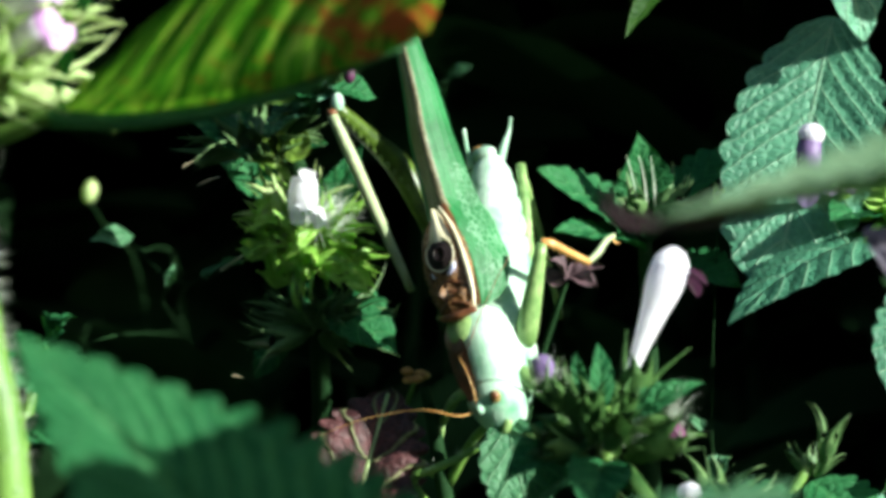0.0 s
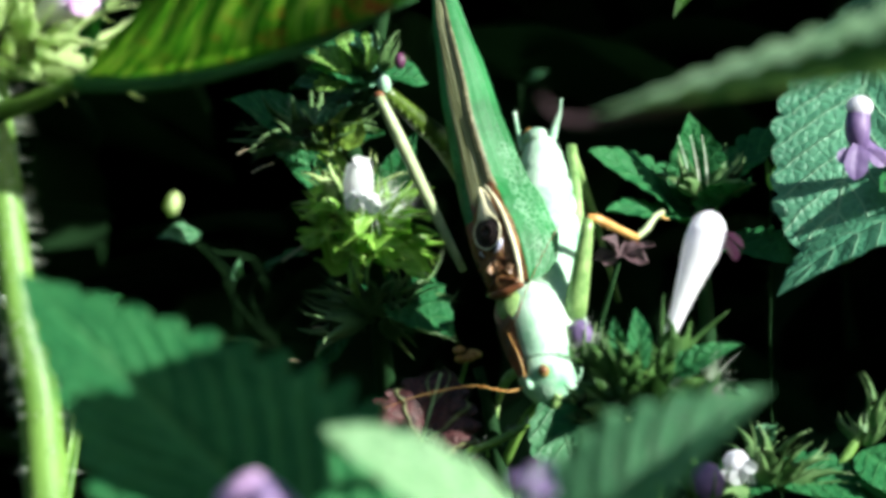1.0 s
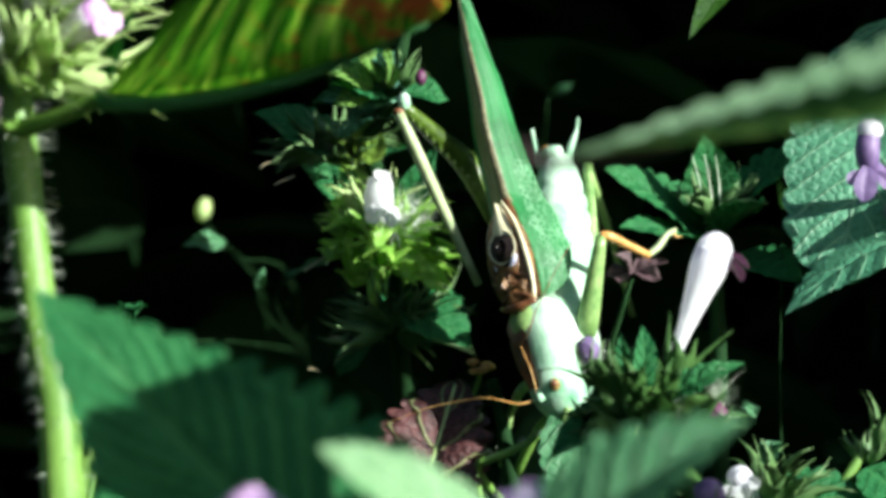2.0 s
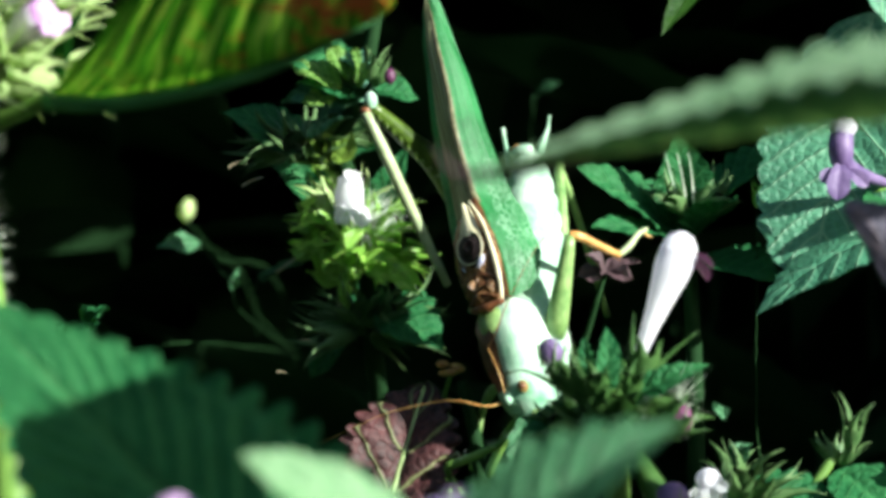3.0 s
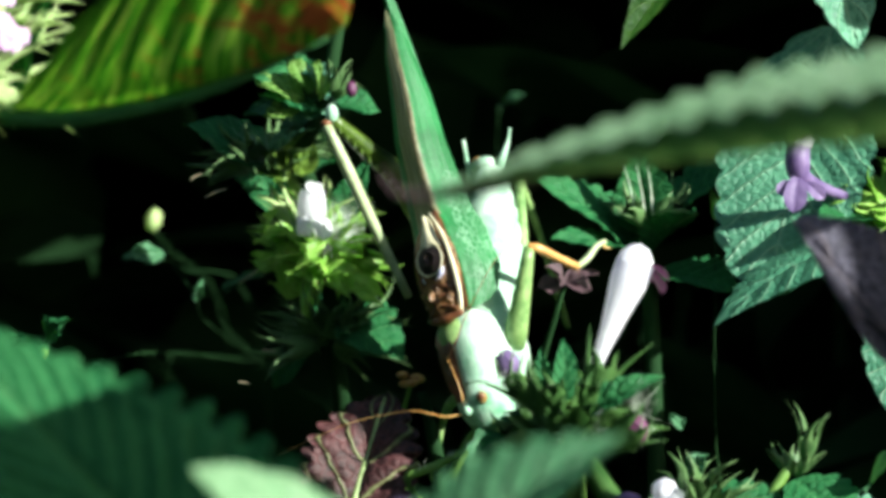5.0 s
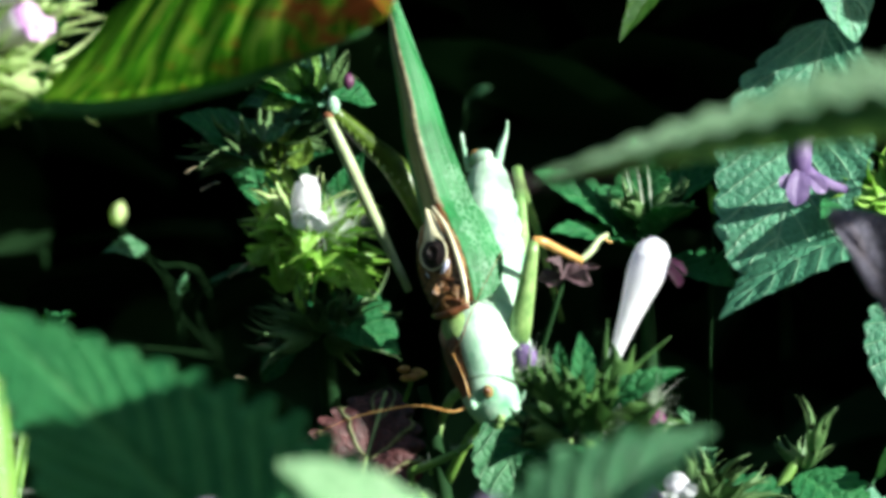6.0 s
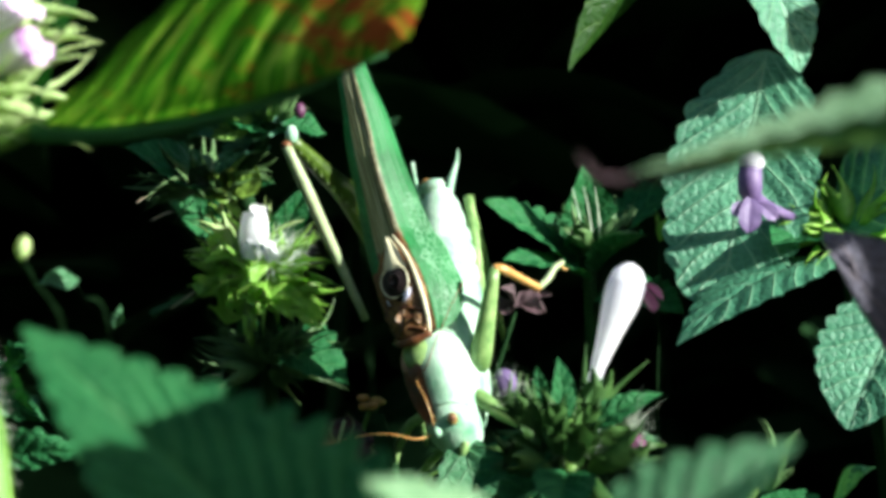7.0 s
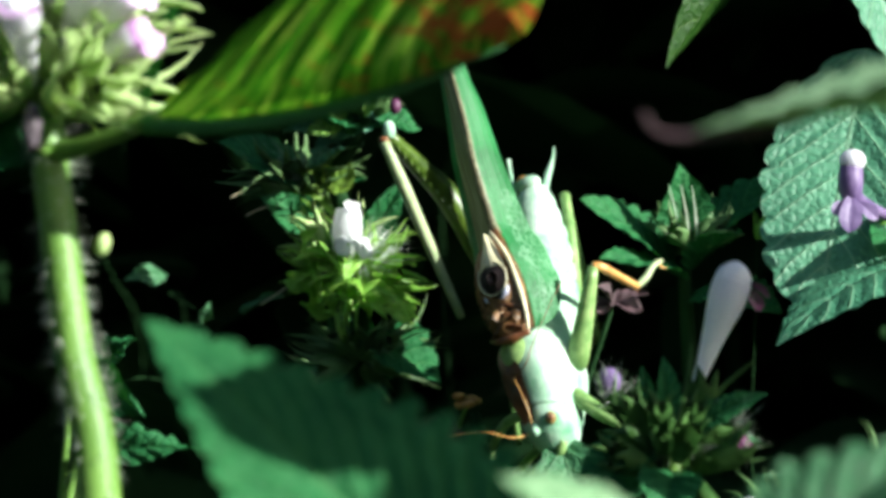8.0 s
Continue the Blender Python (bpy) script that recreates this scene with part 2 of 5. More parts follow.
# ---- building blocks ----
def thing(name, at, label, category, group="", kind=""):
    ob = new(name)
    ob.location = mm(at)
    ob.empty_display_size = 0.005
    return tagged(ob, label, category, group, kind)


def part(name, bm, material, parent, label=""):
    """Links a bmesh, in world metres, as one mesh under a thing or a part."""
    me = bpy.data.meshes.new(name)
    bm.to_mesh(me)
    bm.free()
    for p in me.polygons:
        p.use_smooth = True
    for m in material if isinstance(material, (list, tuple)) else (material,):
        me.materials.append(m)
    ob = new(name, me)
    if parent:
        ob.parent = parent
        base = Vector(parent.location)
        up = parent.parent
        while up:
            base += Vector(up.location)
            up = up.parent
        me.transform(Matrix.Translation(-base))
    return tagged(ob, label)


def spline(pts, n):
    """Catmull-Rom through the points, n steps a span."""
    pts = [Vector(p) for p in pts]
    ext = [2 * pts[0] - pts[1]] + pts + [2 * pts[-1] - pts[-2]]
    res = []
    for i in range(1, len(ext) - 2):
        a, b, c, d = ext[i - 1:i + 3]
        for k in range(n):
            t = k / n
            res.append(0.5 * ((2 * b) + (c - a) * t + (2 * a - 5 * b + 4 * c - d) * t * t + (3 * b - a - 3 * c + d) * t ** 3))
    return res + [pts[-1]]


def sweep(bm, pts, radii, seg=8, n=4, flat=1.0, mat=0):
    """A tapered round limb through points in millimetres about the perch (radii in millimetres)."""
    path = spline([mm(p) for p in pts], n)
    rr = [r.x for r in spline([Vector((r, 0, 0)) for r in radii], n)]
    side = None
    rings = []
    for i, p in enumerate(path):
        d = (path[min(i + 1, len(path) - 1)] - path[max(i - 1, 0)]).normalized()
        side = d.orthogonal().normalized() if side is None else (side - d * side.dot(d)).normalized()
        up = d.cross(side)
        r = max(rr[i], 0.004) * 0.001
        rings.append([bm.verts.new(p + side * r * math.cos(2 * math.pi * k / seg) + up * r * flat * math.sin(2 * math.pi * k / seg)) for k in range(seg)])
    for a, b in zip(rings, rings[1:]):
        for k in range(seg):
            bm.faces.new((a[k], a[(k + 1) % seg], b[(k + 1) % seg], b[k])).material_index = mat
    for ring, rev in ((rings[0], True), (rings[-1], False)):
        bm.faces.new(ring[::-1] if rev else ring).material_index = mat
    return bm


def limb(name, pts, radii, material, parent, label="", seg=8, n=4, flat=1.0):
    return part(name, sweep(bmesh.new(), pts, radii, seg, n, flat), material, parent, label)


def blob(bm, at, size, turn=None, seg=12, mat=0):
    """A rounded lump, size in millimetres along its own axes."""
    m = Matrix.Translation(mm(at)) @ (turn.to_4x4() if turn else Matrix()) @ Matrix.Diagonal((size[0] * 0.001, size[1] * 0.001, size[2] * 0.001, 1))
    got = bmesh.ops.create_uvsphere(bm, u_segments=seg, v_segments=max(6, seg // 2 + 2), radius=1, matrix=m)
    for f in {f for v in got["verts"] for f in v.link_faces}:
        f.material_index = mat
    return bm


def leaf_bm(base, tip, width, normal, teeth=9, veins=6, sag=0.06, fold=0.15, curl=0.0, rel=0.35, amp=0.10, res=(64, 20), wave=0.0, seed=0, slant=0.30, peak=0.36, bm=None, arch=0.0, sides=(1.0, 1.0), lean=0.10, blunt=0.85, scallop=0.0):
    """A toothed, quilted blade from base to tip (millimetres), its upper side towards normal."""
    rnd = random.Random(seed)
    base, tip = Vector(base), Vector(tip)
    e1 = tip - base
    ln = e1.length
    e1.normalize()
    n = Vector(normal)
    n = (n - e1 * n.dot(e1)).normalized()
    e2 = n.cross(e1)
    bm = bm or bmesh.new()
    uvl = bm.loops.layers.uv.verify()
    nu, nv = res
    a, b = 2 * peak, 2 * (1 - peak)
    grid, uvs = [], {}
    ph = rnd.random() * 6
    for i in range(nu + 1):
        u = i / nu
        f = (max(u, 1e-4) / peak) ** a * ((1 - u + 1e-4) / (1 - peak)) ** b
        f = f ** blunt
        tooth = abs(math.sin(math.pi * teeth * (u ** 0.92))) ** 0.7
        if scallop:
            tooth = abs(math.sin(math.pi * veins * (u - slant * (1 - 0.5 * u)))) ** 0.6 * (1 + 0.25 * math.sin(ph + 23 * u)) + 0.15 * math.sin(2 * ph + 9 * u)
        row = []
        for j in range(nv + 1):
            v = 2 * j / nv - 1
            av = abs(v)
            hw = 0.5 * width * f * sides[v > 0] * (1 + (0 if scallop else amp) * (tooth - 0.6) * av ** 3)
            hw += scallop * (tooth - 0.6) * av ** 3 * min(1, f * 2)
            lift = sag * ln * 4 * u * (1 - u) + fold * hw * av - arch * hw * av * av
            lift += curl * ln * max(0.0, u - 0.75) ** 2 * 8
            p = veins * (u - slant * av * (1 - 0.5 * u)) + 0.5
            q = abs(math.sin(math.pi * (p + 0.5)))
            lift += rel * (q ** 0.7 - 0.5) * min(1, 2.2 * av) * (1 - 0.35 * av) * min(1, f * 1.3)
            lift -= rel * 0.8 * math.exp(-(v / 0.07) ** 2) * f
            lift += wave * math.sin(ph + 7 * u + 2.2 * v) * av
            lift += amp * hw * 0.35 * (tooth - 0.5) * av ** 4
            pt = base + e1 * (ln * u + (lean if (v > 0) == (sides[1] >= sides[0]) else min(lean, 0.1)) * hw * av * av) + e2 * (hw * v) + n * lift
            vert = bm.verts.new(mm(pt))
            uvs[vert] = (p, v)
            row.append(vert)
        grid.append(row)
    for r0, r1 in zip(grid, grid[1:]):
        for j in range(nv):
            fc = bm.faces.new((r0[j], r0[j + 1], r1[j + 1], r1[j]))
            for lp in fc.loops:
                lp[uvl].uv = uvs[lp.vert]
    return bm


def leaf(name, parent, material, base, tip, width, normal, label="", **kw):
    return part(name, leaf_bm(base, tip, width, normal, **kw), material, parent, label)


def toward(d, roll=0.0):
    """A turn that takes z to the direction d."""
    return Vector(d).normalized().to_track_quat("Z", "Y").to_matrix() @ Matrix.Rotation(roll, 3, "Z")


def calyx_mesh(name, material, length=3.6, radius=1.5, spine=6.0, flare=0.55):
    """A ribbed cup with five long spines, along z, in millimetres from its foot."""
    bm = bmesh.new()
    seg = 10
    prof = [(0.25, 0.0), (0.62, 0.25), (0.9, 0.6), (1.0, 1.0)]
    rings = []
    for r, z in prof:
        rings.append([bm.verts.new((radius * r * (1 + 0.08 * (k % 2)) * math.cos(2 * math.pi * k / seg) * 0.001, radius * r * (1 + 0.08 * (k % 2)) * math.sin(2 * math.pi * k / seg) * 0.001, length * z * 0.001)) for k in range(seg)])
    for a, b in zip(rings, rings[1:]):
        for k in range(seg):
            bm.faces.new((a[k], a[(k + 1) % seg], b[(k + 1) % seg], b[k]))
    bm.faces.new(rings[0][::-1])
    rim = rings[-1]
    for s in range(5):
        an = 2 * math.pi * (2 * s) / seg
        out = Vector((math.cos(an), math.sin(an), 0))
        tang = Vector((-math.sin(an), math.cos(an), 0))
        prev = [rim[(2 * s - 1) % seg], rim[2 * s], rim[(2 * s + 1) % seg]]
        for i in range(1, 5):
            t = i / 4
            c = out * (radius * (1 + flare * t * t * (1.0 + 0.9 * (s % 3)))) + tang * (0.5 * (s % 2) - 0.25) * spine * t * t + Vector((0, 0, length + spine * (0.85 + 0.12 * (s % 3)) * (t - 0.16 * t * t)))
            w = radius * 0.50 * (1 - t) ** 1.1 + 0.03
            ring = [bm.verts.new((c + o) * 0.001) for o in (-tang * w - out * w * 0.25, out * w * 0.3, tang * w - out * w * 0.25)]
            for k in range(3):
                bm.faces.new((prev[k], prev[(k + 1) % 3], ring[(k + 1) % 3], ring[k]))
            prev = ring
        bm.faces.new(prev)
    me = bpy.data.meshes.new(name)
    bm.to_mesh(me)
    bm.free()
    for p in me.polygons:
        p.use_smooth = True
    me.materials.append(material)
    return me


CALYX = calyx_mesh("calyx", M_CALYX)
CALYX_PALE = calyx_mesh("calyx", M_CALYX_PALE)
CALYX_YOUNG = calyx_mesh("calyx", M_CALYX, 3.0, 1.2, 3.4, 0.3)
CALYX_SHADED = calyx_mesh("calyx", M_CALYX_SHADED)
CALYX_BROAD = calyx_mesh("calyx", M_CALYX_DEEP_SHADE, 4.6, 1.45, 2.6, 0.25)
CALYX_SHADED_YOUNG = calyx_mesh("calyx", M_CALYX_SHADED, 3.0, 1.2, 3.4, 0.3)


def set_piece(name, me, parent, at, direction, roll=0.0, size=1.0, label=""):
    """One object on a shared mesh, pointing along a direction."""
    ob = new(name, me)
    ob.parent = parent
    base = Vector(parent.location)
    ob.matrix_local = Matrix.Translation(mm(at) - base) @ toward(direction, roll).to_4x4() @ Matrix.Scale(size, 4)
    return tagged(ob, label)


def whorl(parent, at, count, me, seed, spread=(0.0, 0.9), reach=1.6, axis=(0, 0, 1), size=(0.8, 1.1)):
    """A ring of spiny calyces round a stem."""
    rnd = random.Random(seed)
    ax = Vector(axis).normalized()
    for k in range(count):
        an = k * 2.39996 + rnd.uniform(-0.2, 0.2)
        el = rnd.uniform(*spread)
        turn = toward(ax)
        d = turn @ Vector((math.cos(an) * math.cos(el), math.sin(an) * math.cos(el), math.sin(el)))
        set_piece("calyx", me, parent, Vector(at) + d * reach, d, rnd.uniform(0, 6), rnd.uniform(*size))


def bristles(name, parent, centres, count, length, seed, material=None, spread=1.0, thick=0.045):
    """Fine stiff hairs about points, as one uncounted mass."""
    rnd = random.Random(seed)
    bm = bmesh.new()
    for _ in range(count):
        c, out = centres[rnd.randrange(len(centres))]
        d = (Vector(out) + spread * Vector((rnd.gauss(0, 1), rnd.gauss(0, 1), rnd.gauss(0, 1))) * 0.6).normalized()
        ln = length * rnd.uniform(0.5, 1.2)
        s = d.orthogonal().normalized() * thick
        s2 = d.cross(s)
        b0 = Vector(c)
        ring = [bm.verts.new(mm(b0 + o)) for o in (s, s2 * 0.9 - s * 0.5, -s2 * 0.9 - s * 0.5)]
        tipv = bm.verts.new(mm(b0 + d * ln + Vector((0, 0, -0.08 * ln))))
        for k in range(3):
            bm.faces.new((ring[k], ring[(k + 1) % 3], tipv))
    ob = part(name, bm, material or M_HAIR, parent)
    return tagged(ob, kind="stuff")


def stem_hairs(parent, pts, radius, count, length, seed, thick=0.04):
    path = spline(pts, 8)
    rnd = random.Random(seed)
    cs = []
    for _ in range(count):
        i = rnd.randrange(len(path) - 1)
        p = path[i].lerp(path[i + 1], rnd.random())
        d = (path[i + 1] - path[i]).normalized()
        s = d.orthogonal().normalized()
        an = rnd.random() * 6.283
        o = s * math.cos(an) + d.cross(s) * math.sin(an)
        cs.append((p + o * radius, o - Vector((0, 0, 0.25))))
    return bristles("hairs", parent, cs, count, length, seed, spread=0.35, thick=thick)


def corolla(parent, foot, mouth, r0, r1, tube_mat, hood_mat, lip_mat, face, lip=3.0, hood=3.0):
    """A two-lipped flower: narrow tube, arched hood, lobed lower lip; face points out of its mouth."""
    foot, mouth = Vector(foot), Vector(mouth)
    ax = (mouth - foot)
    fl = limb("flower", [foot, foot + ax * 0.3, foot + ax * 0.6, foot + ax * 0.85, mouth], [r0 * 0.7, r0 * 1.05, r1 * 0.68, r1 * 0.96, r1 * 0.98], tube_mat, parent, seg=14)
    face = Vector(face).normalized()
    up = ax.normalized()
    bm = bmesh.new()
    blob(bm, mouth, (r1 * 0.97, r1 * 0.95, hood * 0.55), toward(up + face * 0.15), 16)
    for v in bm.verts:
        v.co += up * 0.00022 * r1 * noise.noise(v.co * 900)
    part("hood", bm, hood_mat, fl)
    side = up.cross(face).normalized()
    for k, w in ((-1, 0.7), (0, 1.0), (1, 0.7)):
        b0 = mouth + face * r1 * 0.5 + side * k * r1 * 0.6
        t0 = b0 + face * lip * w + side * k * lip * 0.5 - up * lip * (0.9 if k == 0 else 0.5)
        part("lip", leaf_bm(b0, t0, lip * 0.9 * w, up + face * 0.6, teeth=2, veins=2, rel=0.05, amp=0.06, res=(12, 8), peak=0.6), lip_mat, fl)
    return fl


# ---- ground and far growth ----
def ground():
    bm = bmesh.new()
    n = 60
    half = 400.0
    vs = []
    for i in range(n + 1):
        for j in range(n + 1):
            x, y = [(2 * k / n - 1) for k in (i, j)]
            x, y = half * x * abs(x) ** 4, half * y * abs(y) ** 4
            vs.append(bm.verts.new((x, y, 0.018 * noise.noise(Vector((x * 6, y * 6, 0))))))
    for i in range(n):
        for j in range(n):
            a = i * (n + 1) + j
            bm.faces.new((vs[a], vs[a + n + 1], vs[a + n + 2], vs[a + 1]))
    tagged(part("ground", bm, M_SOIL, None), "dark soil with moss and low grass under the plants", "ground", kind="structure")


def small_blade(bm, base, d, n, ln, w, rnd):
    """One coarse leaf: eight faces, bent and folded."""
    d = Vector(d).normalized()
    n = Vector(n)
    n = (n - d * n.dot(d)).normalized()
    s = n.cross(d)
    prev = None
    droop = rnd.uniform(0.1, 0.35)
    for u, f in ((0, 0.05), (0.22, 0.8), (0.45, 1.0), (0.72, 0.62), (1.0, 0.02)):
        c = Vector(base) + d * ln * u - n * ln * droop * u * u
        row = [bm.verts.new(mm(c + s * w * 0.5 * f * k + n * abs(k) * w * 0.10)) for k in (-1, 0, 1)]
        if prev:
            for k in (0, 1):
                bm.faces.new((prev[k], prev[k + 1], row[k + 1], row[k]))
        prev = row


# light reaches these places through gaps left in the added growth overhead
GAPS = [Vector((9, 110, 27.5)), Vector((-47, 109, 11)), Vector((-38, 42, 2)), Vector((24, 9, 8)), Vector((45, 8, 12)), Vector((-16, 18, 6))]


def shades_gap(p, r):
    for g in GAPS:
        v = p - g
        t = v.dot(SUN)
        if t > 3 and (v - SUN * t).length < r:
            return True
    return False


def in_sunbeam(p, ln):
    """Whether a leaf there would stand between the sun and the clearing."""
    v = p - Vector((2, -60, 0))
    t = v.dot(SUN)
    off = v - SUN * t
    return t > 40 and off.length < 105 + ln * 0.5


def far_growth(name, count, box, size, seed, label):
    """Uncounted leaves of the thicket, away from the sunlit gaps."""
    rnd = random.Random(seed)
    bm = bmesh.new()
    made = 0
    while made < count:
        p = Vector([rnd.uniform(a, b) for a, b in box])
        ln = rnd.uniform(*size)
        if math.hypot(p.x / 600, p.y / (660 if p.y < 200 else 1000)) > 1.02 + 0.2 * noise.noise(p * 0.008):
            made += 0.5
            continue
        if p.z > box[2][1] * (0.8 + 0.55 * noise.noise(p * 0.006)) and p.z > 60:
            made += 0.5
            continue
        if abs(p.x + 22) < 34 and abs(p.z - 4) < 30 and p.y < 170:
            made += 0.34
            continue
        if shades_gap(p, ln * 0.5 + 2) or in_sunbeam(p, ln):
            made += 0.34
            continue
        an = rnd.uniform(0, 6.283)
        d = Vector((math.cos(an), math.sin(an), rnd.uniform(-0.7, 0.3)))
        small_blade(bm, p - d * ln * 0.5, d, (rnd.uniform(-0.5, 0.5), rnd.uniform(-0.7, 0.3), 1), ln, ln * rnd.uniform(0.45, 0.65), rnd)
        made += 1
    tagged(part(name, bm, M_FOLIAGE_DIMMED, None), label, "foliage", kind="stuff")


def meadow():
    """Grass and herbs standing all round the thicket."""
    rnd = random.Random(77)
    bm = bmesh.new()
    for _ in range(15000):
        an = rnd.uniform(0, 6.283)
        r = 560 + 9000 * rnd.random() ** 2.8
        x, y = r * math.cos(an), r * math.sin(an)
        if noise.noise(Vector((x * 0.0012, y * 0.0012, 3))) < -0.25:
            continue
        tall = rnd.uniform(180, 620) * (0.8 + 0.5 * noise.noise(Vector((x * 0.002, y * 0.002, 8))))
        turn = rnd.uniform(0, 6.283)
        d = (rnd.uniform(-0.4, 0.4), rnd.uniform(-0.4, 0.4), 1)
        small_blade(bm, (x, y, -510), d, (math.cos(turn), math.sin(turn), 0.1), tall, rnd.uniform(16, 90), rnd)
    tagged(part("meadow", bm, M_FOLIAGE_DIMMED, None), "grass and herbs standing round the thicket", "foliage", kind="stuff")


def far_stems():
    rnd = random.Random(9)
    bm = bmesh.new()
    for _ in range(90):
        x, y = rnd.uniform(-260, 280), rnd.uniform(200, 420)
        top = rnd.uniform(-70, 50)
        sweep(bm, [(x, y, -505), (x + rnd.uniform(-15, 15), y, -250), (x + rnd.uniform(-30, 30), y + rnd.uniform(-20, 20), top)], [2.4, 2.0, 1.0], 6, 3)
    tagged(part("far_stems", bm, M_FOLIAGE_DIMMED, None), "stems of the thicket behind, coloured dark for its shade", "foliage", kind="stuff")


# ---- the insect ----
TAIL = Vector((5.9, 9.0, 9.8))
AX = Vector((0.007, -0.494, -0.869)).normalized()
DORSAL = Vector((-0.60, -0.70, 0.39))
DORSAL = (DORSAL - AX * DORSAL.dot(AX)).normalized()
LAT = DORSAL.cross(AX)


def ins(x, y, z):
    """x from tail to head, y to its left flank, z to its back, in millimetres."""
    return TAIL + AX * x + LAT * y + DORSAL * z


def hull(bm, rings, seg=20, arc=(0.0, 1.0), mat=0, close=True):
    """Rings (x, centre z, half width, half height, power)."""
    rows = []
    for x, cz, ry, rz, pw in rings:
        row = []
        cnt = seg if close else seg + 1
        for k in range(cnt):
            an = 2 * math.pi * (arc[0] + (arc[1] - arc[0]) * k / seg)
            c, s = math.cos(an), math.sin(an)
            row.append(bm.verts.new(mm(ins(x, ry * math.copysign(abs(c) ** pw, c), cz + rz * math.copysign(abs(s) ** pw, s)))))
        rows.append(row)
    for a, b in zip(rows, rows[1:]):
        for k in range(seg):
            k2 = (k + 1) % len(a)
            bm.faces.new((a[k], a[k2], b[k2], b[k])).material_index = mat
    if close:
        bm.faces.new(rows[0][::-1]).material_index = mat
        bm.faces.new(rows[-1]).material_index = mat
    return bm


def lerp_table(t, table):
    for (a, va), (b, vb) in zip(table, table[1:]):
        if t <= b:
            f = (t - a) / (b - a)
            f = f * f * (3 - 2 * f) * 0.5 + f * 0.5
            return va + (vb - va) * f
    return table[-1][1]


def left_tegmen_bm():
    """The upper fore wing: narrow ridge, then the flank field that slopes down beside the abdomen."""
    bm = bmesh.new()
    nu, nd, nl = 60, 6, 16
    rows = []
    for i in range(nu + 1):
        t = i / nu
        x = 21.5 - 33.0 * t
        zr = lerp_table(t, [(0, 6.3), (0.28, 9.8), (0.6, 14.0), (0.92, 17.2), (1, 18.1)])
        yd = lerp_table(t, [(0, 2.2), (0.15, 2.3), (0.26, 1.6), (0.36, 0.5), (0.8, 0.4), (1, 0.1)])
        h = lerp_table(t, [(0, 0.6), (0.03, 2.6), (0.08, 4.2), (0.16, 5.2), (0.3, 5.2), (0.45, 4.4), (0.72, 3.1), (0.9, 1.7), (0.97, 0.9), (1, 0.3)])
        row = []
        for k in range(nd + 1):
            f = k / nd
            row.append((x, -0.2 * yd + 1.2 * yd * f, zr + 0.12 * math.sin(math.pi * f) * min(1, yd)))
        for k in range(1, nl + 1):
            f = k / nl
            rip = 0.10 * math.sin(9 * f * math.pi + 1.2 * t) * (1 - t)
            row.append((x - 0.24 * f * f * h, yd + 0.34 * h * f + 0.45 * math.sin(f * math.pi * 0.9) + rip, zr - h * f * 0.95))
        rows.append([bm.verts.new(mm(ins(*p))) for p in row])
    for i in range(nu):
        t = i / nu
        for k in range(nd + nl):
            f = bm.faces.new((rows[i][k], rows[i][k + 1], rows[i + 1][k + 1], rows[i + 1][k]))
            if k < nd:
                f.material_index = 2 if t < 0.32 else 1
            elif k == nd and t > 0.3:
                f.material_index = 1
            elif t < 0.46 and (k - nd) / nl > 0.22 + 1.3 * max(0.0, t - 0.28) + 0.05 * math.sin(i * 1.7):
                f.material_index = 3
    return bm


def right_tegmen_bm():
    """The lower fore wing: a streaked upper field hinged at the ridge, then its green flank field."""
    bm = bmesh.new()
    uvl = bm.loops.layers.uv.verify()
    nu, nd, nl = 60, 10, 6
    rows, uvs = [], {}
    lean = radians(30)
    for i in range(nu + 1):
        t = i / nu
        x = 21.0 - 33.0 * t
        zr = lerp_table(t, [(0, 6.3), (0.28, 9.85), (0.6, 14.05), (0.92, 17.25), (1, 18.15)])
        w = lerp_table(t, [(0, 2.6), (0.15, 3.9), (0.3, 3.9), (0.6, 3.2), (0.85, 2.0), (0.96, 1.1), (1, 0.2)])
        row = []
        for k in range(nd + 1):
            d = w * k / nd
            row.append((x, 0.15 - d * math.cos(lean), zr - d * math.sin(lean) + 0.25 * math.sin(math.pi * k / nd) + 0.07 * math.sin(k * 2.4)))
        for k in range(1, nl + 1):
            d = w * 0.9 * k / nl
            row.append((x, 0.15 - w * math.cos(lean) + 0.1 * d, zr - w * math.sin(lean) - d))
        vs = [bm.verts.new(mm(ins(*p))) for p in row]
        for k, v in enumerate(vs):
            uvs[v] = (w * k / nd, x)
        rows.append(vs)
    for i in range(nu):
        t = i / nu
        for k in range(nd + nl):
            f = bm.faces.new((rows[i][k + 1], rows[i][k], rows[i + 1][k], rows[i + 1][k + 1]))
            for lp in f.loops:
                lp[uvl].uv = uvs[lp.vert]
            f.material_index = (2 if t < 0.27 + 0.02 * math.sin(k * 2.2) else 1) if k < 7 else (2 if t < 0.22 else 0)
    return bm


